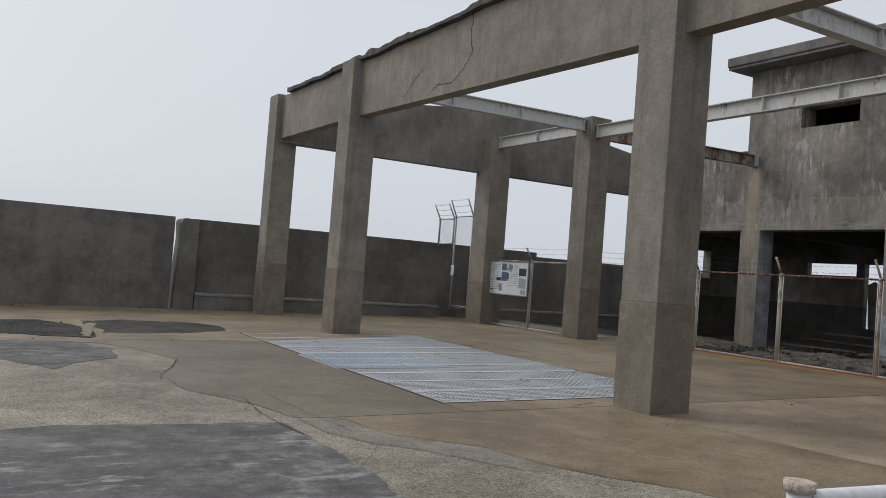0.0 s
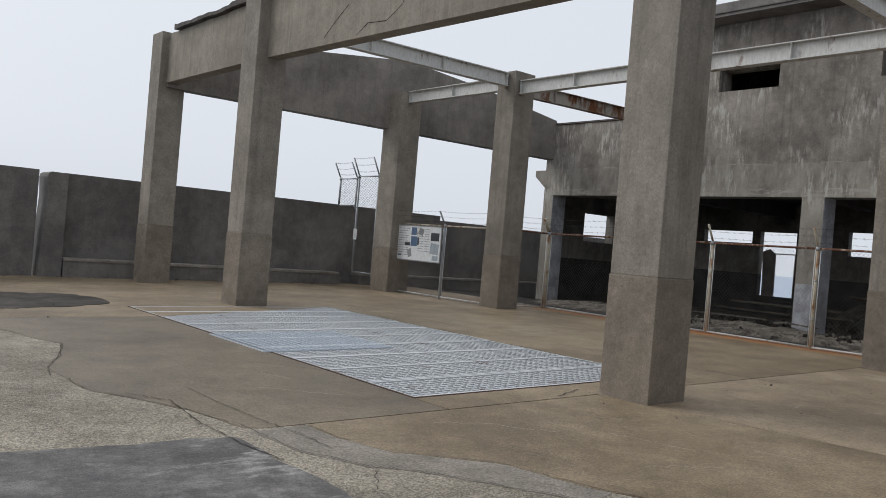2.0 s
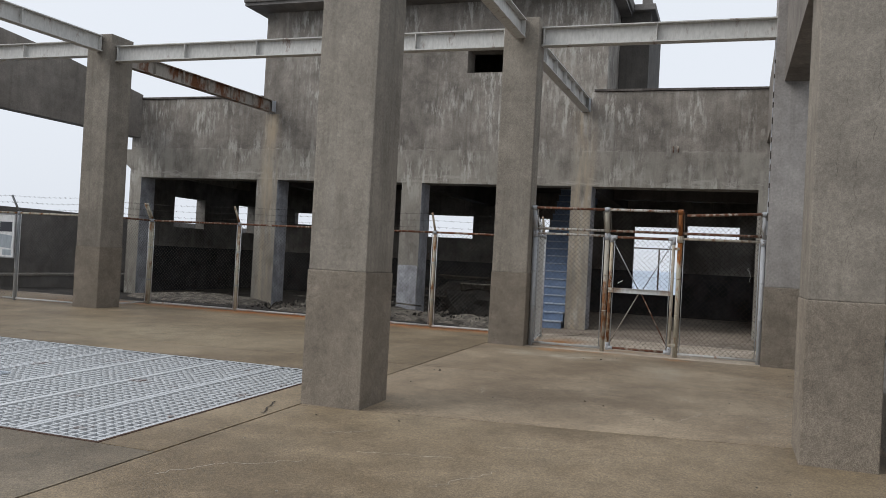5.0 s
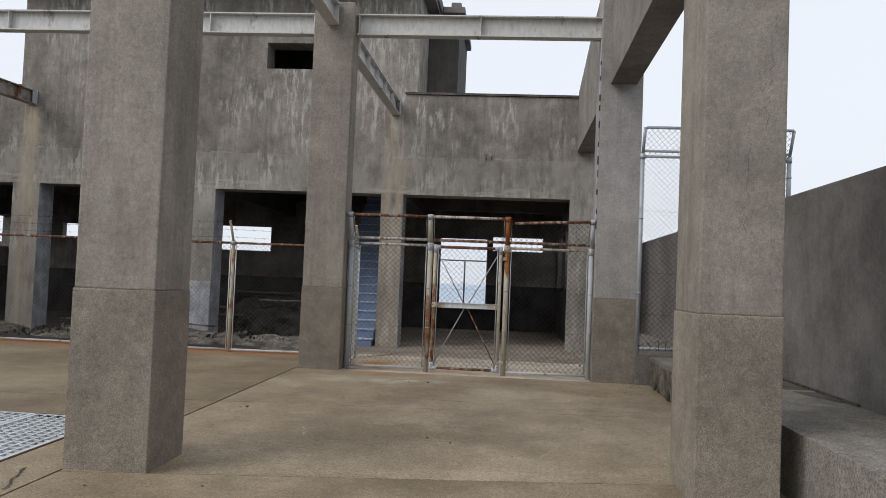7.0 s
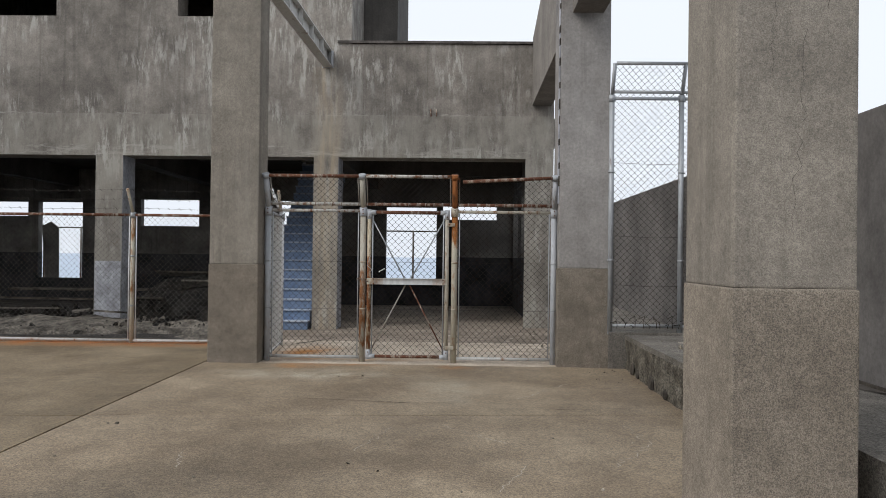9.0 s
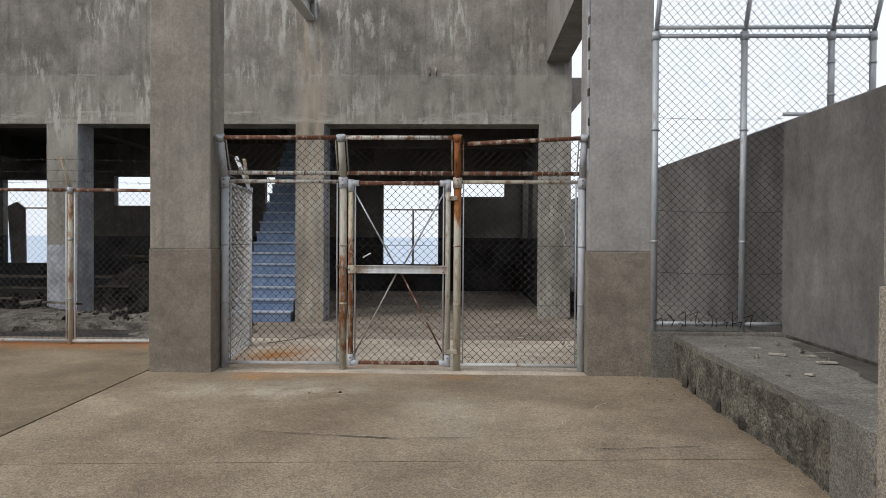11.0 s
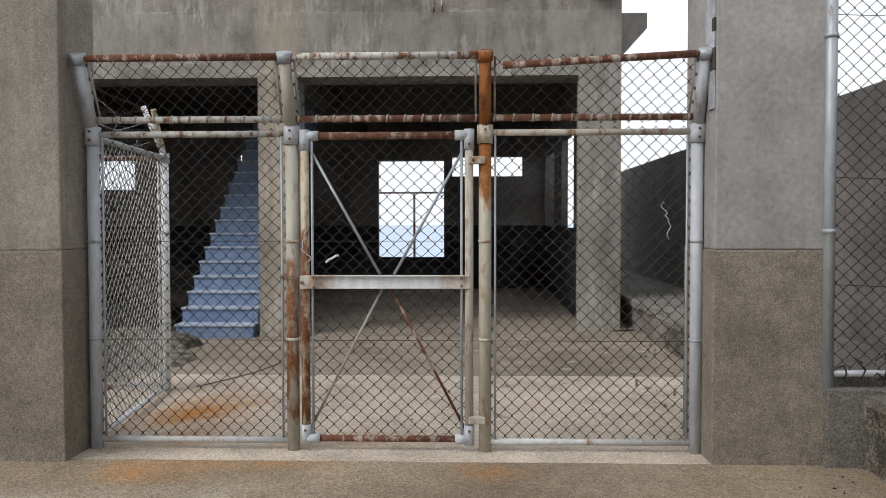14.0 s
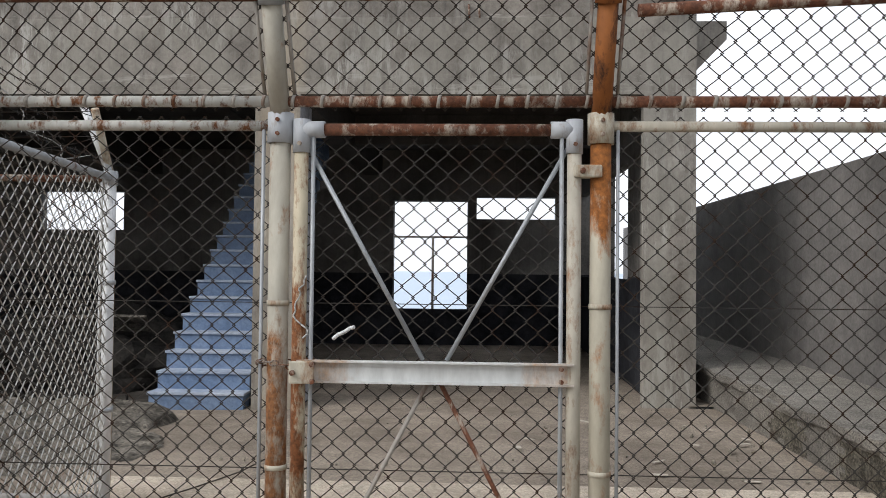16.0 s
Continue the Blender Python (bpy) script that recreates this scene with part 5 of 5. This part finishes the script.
# chain, lock and rag on the gate
chain = tagged(empty("gate_chain", 13.76, 5.69, 1.15), "rusty chain looped round post and gate stile", "chain")
for i in range(22):
    a = 2 * math.pi * i / 22
    cx, cy, cz = -0.055 * math.cos(a), 0.10 * math.sin(a), 0.012 * math.sin(2 * a)
    bm = bmesh.new()
    m = Matrix.Translation((cx + 0.04, cy, cz)) @ Euler((1.57 * (i % 2), 0, a + 1.57)).to_matrix().to_4x4()
    pts = [m @ Vector((0.017 * math.cos(t), 0.009 * math.sin(t), 0)) for t in [2 * math.pi * k / 8 for k in range(9)]]
    add_path(bm, pts, 0.0028, 5)
    part("link", bm, RUSTY_STEEL, chain)
rag = tagged(empty("wire_scrap", 13.78, 5.47, 1.27), "twisted white plastic scrap caught in the mesh", "scrap")
bm = bmesh.new()
add_path(bm, [(-0.01, 0.042, -0.026), (-0.015, 0.024, -0.010), (-0.02, 0.0, 0.0), (-0.015, -0.02, 0.014), (-0.02, -0.036, 0.018)], 0.007, 7)
part("twist", bm, WHITE, rag)
for name, y, z in (("tied_wire", 5.61, 1.27), ("tied_wire", 3.51, 1.40)):
    ob = tagged(empty(name, 13.78, y, z), "loose pale wire knotted on the gate mesh", "wire")
    bm = bmesh.new()
    pts = [Vector((-0.015, 0.0, 0.2))]
    for i in range(14):
        pts.append(pts[-1] + Vector((0.004 * (random.random() - 0.5), 0.045 * (random.random() - 0.5), -0.016)))
    add_path(bm, pts, 0.0032, 5)
    part("strand", bm, WIRE_PALE, ob)
for z in (0.3, 1.85):
    bm = bmesh.new()
    add_box(bm, -0.03, 0.03, -0.05, 0.05, -0.022, 0.022, 0.006)
    hinge = part("hinge", bm, GALV_RUST, leaf, "galvanised strap hinge")
    hinge.location = Vector((13.78, 4.61, z)) - lo_
    part("bolt", tube((-0.045, 0.02, 0), (-0.028, 0.02, 0), 0.011, 6), RUST, hinge)
lat = tagged(empty("gate_latch", 13.77, 5.615, 1.128), "rusty latch plate at the gate's middle bar", "latch")
bm = bmesh.new()
add_box(bm, -0.05, -0.038, -0.045, 0.045, -0.04, 0.04, 0.006)
part("plate", bm, GALV_RUST, lat)
for y, z in ((-0.04, 0.03), (-0.04, -0.03), (0.03, 0.0)):
    part("bolt", tube((-0.065, y, z), (-0.05, y, z), 0.010, 6), RUST, lat)
# tension bars along the gateway's posts
for y in (6.87, 5.78, 4.50, 3.37):
    part("tension_bar", local(tube((GXP - 0.008, y, 0.18), (GXP - 0.008, y, 2.0), 0.007, 6), go), GALV, gate)
# drain slots and stay wire in the yard
wire = tagged(empty("loose_cable", 15.2, 6.9, 0.12), "loose dark cable lying on the yard floor", "cable")
bm = bmesh.new()
add_path(bm, [(0.3, 0.0, 0.02), (0.7, -0.14, 0.004), (1.15, -0.3, -0.004), (1.6, -0.38, -0.006)], 0.005, 6)
part("run", bm, CRACK, wire)

for y, z in ((4.70, 1.15), (4.70, 1.105), (5.6, 1.15)):
    part("bar_bolt", local(tube((GXP - 0.055, y, z), (GXP - 0.043, y, z), 0.009, 6), lo_), RUST, leaf)
for y, m in POSTS:
    for dz in (-0.05, 0.0):
        part("cap_bolt", local(tube((GXP - 0.056, y, 2.03 + dz), (GXP - 0.046, y, 2.03 + dz), 0.008, 6), go), RUST, gate)
# thin tension rods beside the leaning arms
for y, m in POSTS:
    for dy in (-0.055, 0.055):
        if 3.31 <= y + dy <= 6.98:
            part("arm_rod", local(tube((GXP - 0.005, y + dy, 2.09), (GXP - 0.17, y + dy, 2.43), 0.007, 6), go), RUSTY_STEEL, gate)
# torn wire ends at the foot of the ledge fence
torn = tagged(empty("torn_mesh", 13.53, 2.12, 0.6), "torn curled wire ends at the fence's foot", "wire")
for i in range(12):
    bm = bmesh.new()
    y = -0.42 + 0.075 * i + 0.04 * random.random()
    k = 0.3 + 0.9 * random.random()
    add_path(bm, [(0, y, 0.0), (-0.03, y + 0.04 * (random.random() - 0.5), 0.06 * k), (-0.02, y + 0.07 * (random.random() - 0.3), 0.13 * k), (-0.04, y + 0.09 * random.random(), 0.10 * k)], 0.005, 5)
    part("wire_end", bm, CRACK, torn)


# ---- heaps, planks and slabs in the littered bays ----
DUST = concrete("dusty grey debris", (0.045, 0.042, 0.036), (0.2, 0.188, 0.162), blotch=4, bump=0.9, pebble=0.5, pebble_size=40)
OLD_WOOD = concrete("weathered grey plank wood", (0.025, 0.022, 0.018), (0.085, 0.075, 0.062), blotch=6, bump=0.4)


def dust_bank(x, y, rx, ry, h, label):
    """A low uneven bank of dust and crumbs."""
    bm = bmesh.new()
    n = 26
    grid_v = []
    for i in range(n + 1):
        col = []
        for j in range(n + 1):
            u, v = 2 * i / n - 1, 2 * j / n - 1
            d = max(0.0, 1 - u * u - v * v)
            z = h * d ** 0.7 * (0.75 + 0.5 * noise.noise(Vector((u * 3 + x, v * 3 + y, 0)))) + 0.05 * d ** 0.3 * noise.noise(Vector((u * 11, v * 11, x)))
            col.append(bm.verts.new((x + u * rx, y + v * ry, 0.055 + z - 0.1 * (d == 0))))
        grid_v.append(col)
    for i in range(n):
        for j in range(n):
            bm.faces.new((grid_v[i][j], grid_v[i + 1][j], grid_v[i + 1][j + 1], grid_v[i][j + 1]))
    tagged(link_mesh("debris_bank", bm, DUST), label, "debris", kind="stuff")


scatter("bank_chips", 260, 17.0, 19.5, 10.3, 14.4, 0.14, 0.03, 0.16, DUST, "broken crumbs and slab pieces on the dust bank")
scatter("bank_dark_chips", 140, 17.0, 19.5, 9.0, 14.6, 0.16, 0.03, 0.14, DARKRUB, "near-black crumbs on the dust bank")
dust_bank(18.3, 12.2, 1.5, 2.4, 0.22, "pale dusty debris bank in front of the pier")
dust_bank(17.0, 8.35, 1.1, 0.9, 0.10, "pale dust heaped behind the side panel")
dust_bank(18.5, 9.2, 1.0, 1.3, 0.16, "grey dust and crumbs behind the fence")
dust_bank(19.0, 17.4, 1.6, 2.0, 0.16, "grey dust and crumbs along the facade's foot")


def plank(x, y, z, length, width, yaw, tilt, mat, label, name="plank", category="plank", thick=0.035):
    ob = tagged(empty(name, x, y, z), label, category, "debris lying in the ruin")
    ob.rotation_euler = (tilt, 0, yaw)
    bm = bmesh.new()
    n = 8
    rings = []
    for i in range(n + 1):
        px = length * (i / n - 0.5)
        w = width / 2 * (1 + 0.12 * noise.noise(Vector((px * 3, x, y))))
        dz = 0.012 * noise.noise(Vector((px * 2, y, x)))
        rings.append([bm.verts.new((px, -w, dz)), bm.verts.new((px, w, dz)), bm.verts.new((px, w, dz + thick)), bm.verts.new((px, -w, dz + thick))])
    for p, q in zip(rings, rings[1:]):
        for k in range(4):
            bm.faces.new((p[k], p[(k + 1) % 4], q[(k + 1) % 4], q[k]))
    bm.faces.new(rings[0][::-1])
    bm.faces.new(rings[-1])
    bmesh.ops.recalc_face_normals(bm, faces=bm.faces)
    part("board", bm, mat, ob)


for x, y, z, ln, w, yaw, tilt, m, lab in (
        (20.9, 13.6, 0.42, 2.6, 0.22, 1.45, 0.10, OLD_WOOD, "long weathered plank lying across the rubble"),
        (21.2, 12.9, 0.62, 3.0, 0.18, 1.62, -0.12, OLD_WOOD, "long weathered plank lying across the rubble"),
        (20.7, 14.2, 0.22, 2.2, 0.30, 1.7, 0.06, DUST, "flat broken concrete strip on the rubble"),
        (21.6, 10.6, 0.98, 1.6, 0.26, 1.3, 0.35, OLD_WOOD, "short weathered board on the debris heap"),
        (21.1, 9.9, 0.75, 1.3, 0.40, 1.8, 0.55, DUST, "tilted broken slab on the debris heap"),
        (20.9, 10.9, 0.45, 1.8, 0.20, 1.5, 0.2, OLD_WOOD, "weathered board at the foot of the heap"),
        (18.9, 11.2, 0.30, 0.55, 0.34, 1.2, 0.1, DUST, "flat broken slab at the pier's foot"),
        (19.2, 11.9, 0.29, 0.45, 0.30, 0.4, -0.1, DUST, "flat broken slab at the pier's foot")):
    plank(x, y, z, ln, w, yaw, tilt, m, lab)

# flat pale flakes on the ledge, damp stain and holes at its foot
for x, y, ln, w, yaw in ((12.6, 2.0, 0.17, 0.07, 1.5), (12.2, 1.95, 0.22, 0.09, 1.2), (12.1, 1.72, 0.12, 0.05, 1.6), (11.75, 1.75, 0.24, 0.08, 1.5), (11.2, 2.1, 0.10, 0.06, 0.6)):
    plank(x, y, 0.527, 0.6 * ln, 0.6 * w, yaw, 0.0, VEIN, "pale flat concrete flake lying on the ledge", "concrete_flake", "flake", 0.012)
DAMP = concrete("damp dark concrete", (0.075, 0.068, 0.058), (0.115, 0.105, 0.09), blotch=1.5)
bm = bmesh.new()
ring = [bm.verts.new((x, y, 0.5235)) for x, y in blob([(13.3, 1.41), (12.9, 1.55), (12.5, 1.62), (11.9, 1.62), (11.2, 1.75), (10.4, 1.72), (9.6, 1.6), (9.2, 1.41)], 0.05)]
bmesh.ops.triangulate(bm, faces=[bm.faces.new(ring)])
bmesh.ops.recalc_face_normals(bm, faces=bm.faces)
tagged(link_mesh("damp_stain", bm, DAMP), "dark damp stain along the wall on the ledge", "stain", kind="structure")
tagged(link_mesh("wall_foot_strip", box(9.0, 13.4, 1.395, 1.425, 0.5, 0.545, 0.006), CRACK), "dark strip along the seawall's foot", "joint", kind="structure")
for x, w, h in ((13.05, 0.09, 0.10), (12.75, 0.06, 0.07), (12.1, 0.12, 0.11), (11.5, 0.08, 0.07)):
    bm = bmesh.new()
    bmesh.ops.create_icosphere(bm, subdivisions=2, radius=1.0)
    for v in bm.verts:
        k = 1 + 0.3 * noise.noise(v.co * 1.7 + Vector((x, 0, 0)))
        v.co = Vector((x + v.co.x * w * k, 2.462 + v.co.y * 0.02, level(x) + 0.05 + v.co.z * h * 0.8 * k))
    tagged(link_mesh("foot_hole", bm, CRACK), "dark weep hole at the ledge's foot", "hole", kind="structure")

# cracked topping slab that overhangs the crumbled yard ledge
edge_pts = [(x, 2.56 + 0.05 * noise.noise(Vector((x * 2.3, 0, 5.0))) + 0.03 * noise.noise(Vector((x * 9.0, 0, 2.0))) - 0.12 * (noise.noise(Vector((x * 0.8, 0, 8.0))) > 0.25)) for x in rows(14.3, 25.9, 0.08)]
bm = prism([(14.3, 1.403)] + edge_pts + [(25.9, 1.403)], "z", 0.404, 0.475)
bmesh.ops.triangulate(bm, faces=[f for f in bm.faces if len(f.verts) > 4])
tagged(link_mesh("ledge_topping", bm, LEDGE), "cracked concrete topping overhanging the crumbling ledge", "ledge", kind="structure")
# pale twigs and flakes strewn behind the gate
for i in range(26):
    x, y = 14.6 + 4.2 * random.random() ** 1.4, 2.75 + 2.2 * random.random() ** 1.5
    plank(x, y, 0.114 if x < 16.2 else 0.102, 0.05 + 0.10 * random.random(), 0.015 + 0.03 * random.random(), 3.1 * random.random(), 0.0, VEIN, "pale curled flake lying on the yard floor", "paint_flake", "flake", 0.006)
# small notice on the tall fence post
notice = tagged(empty("notice_plate", 13.49, 22.02, 1.45), "small white notice plate wired to the fence post", "sign")
part("plate", box(-0.006, 0.0, -0.09, 0.09, 0.0, 0.32, 0.002), BOARD, notice)
for k in range(4):
    part("text_line", box(-0.0085, -0.0065, -0.065, 0.06 - 0.02 * (k % 2), 0.06 + 0.06 * k, 0.075 + 0.06 * k), INK_GREY, notice)

# strands strung along the ledge fence
strung = tagged(empty("fence_strand", 13.555, 1.4, 0.0), "thin tie strands strung along the ledge fence", "wire")
for z in (1.12, 1.72, 2.62):
    bm = bmesh.new()
    add_path(bm, [(0.0, 1.22, z + 0.01), (-0.004, 0.7, z - 0.012), (0.0, 0.39, z), (-0.004, 0.15, z - 0.006), (0.0, 0.012, z + 0.005)], 0.0024, 5)
    part("strand", bm, WIRE, strung)
# barbed tangle above the side panel
tangle = tagged(empty("wire_tangle", 14.6, 7.05, 2.2), "loose curled barbed wire above the side panel", "wire")
for k in range(5):
    pts = []
    for i in range(15):
        t = i / 14
        pts.append(Vector((0.85 - 1.6 * t + 0.05 * math.sin(9 * t + k), 0.18 - 0.2 * t + 0.05 * math.sin(13 * t + 2.1 * k), 0.16 - 0.06 * k + 0.06 * math.sin(7 * t + 1.3 * k) - 0.10 * math.sin(math.pi * t))))
    bm = bmesh.new()
    add_path(bm, pts, 0.0022, 5)
    for p in pts[1:-1:2]:
        add_tube(bm, p - Vector((0.014, 0.012, 0.016)), p + Vector((0.014, 0.012, 0.016)), 0.0015, 3, False)
    part("strand", bm, WIRE_PALE if k % 2 else WIRE, tangle)
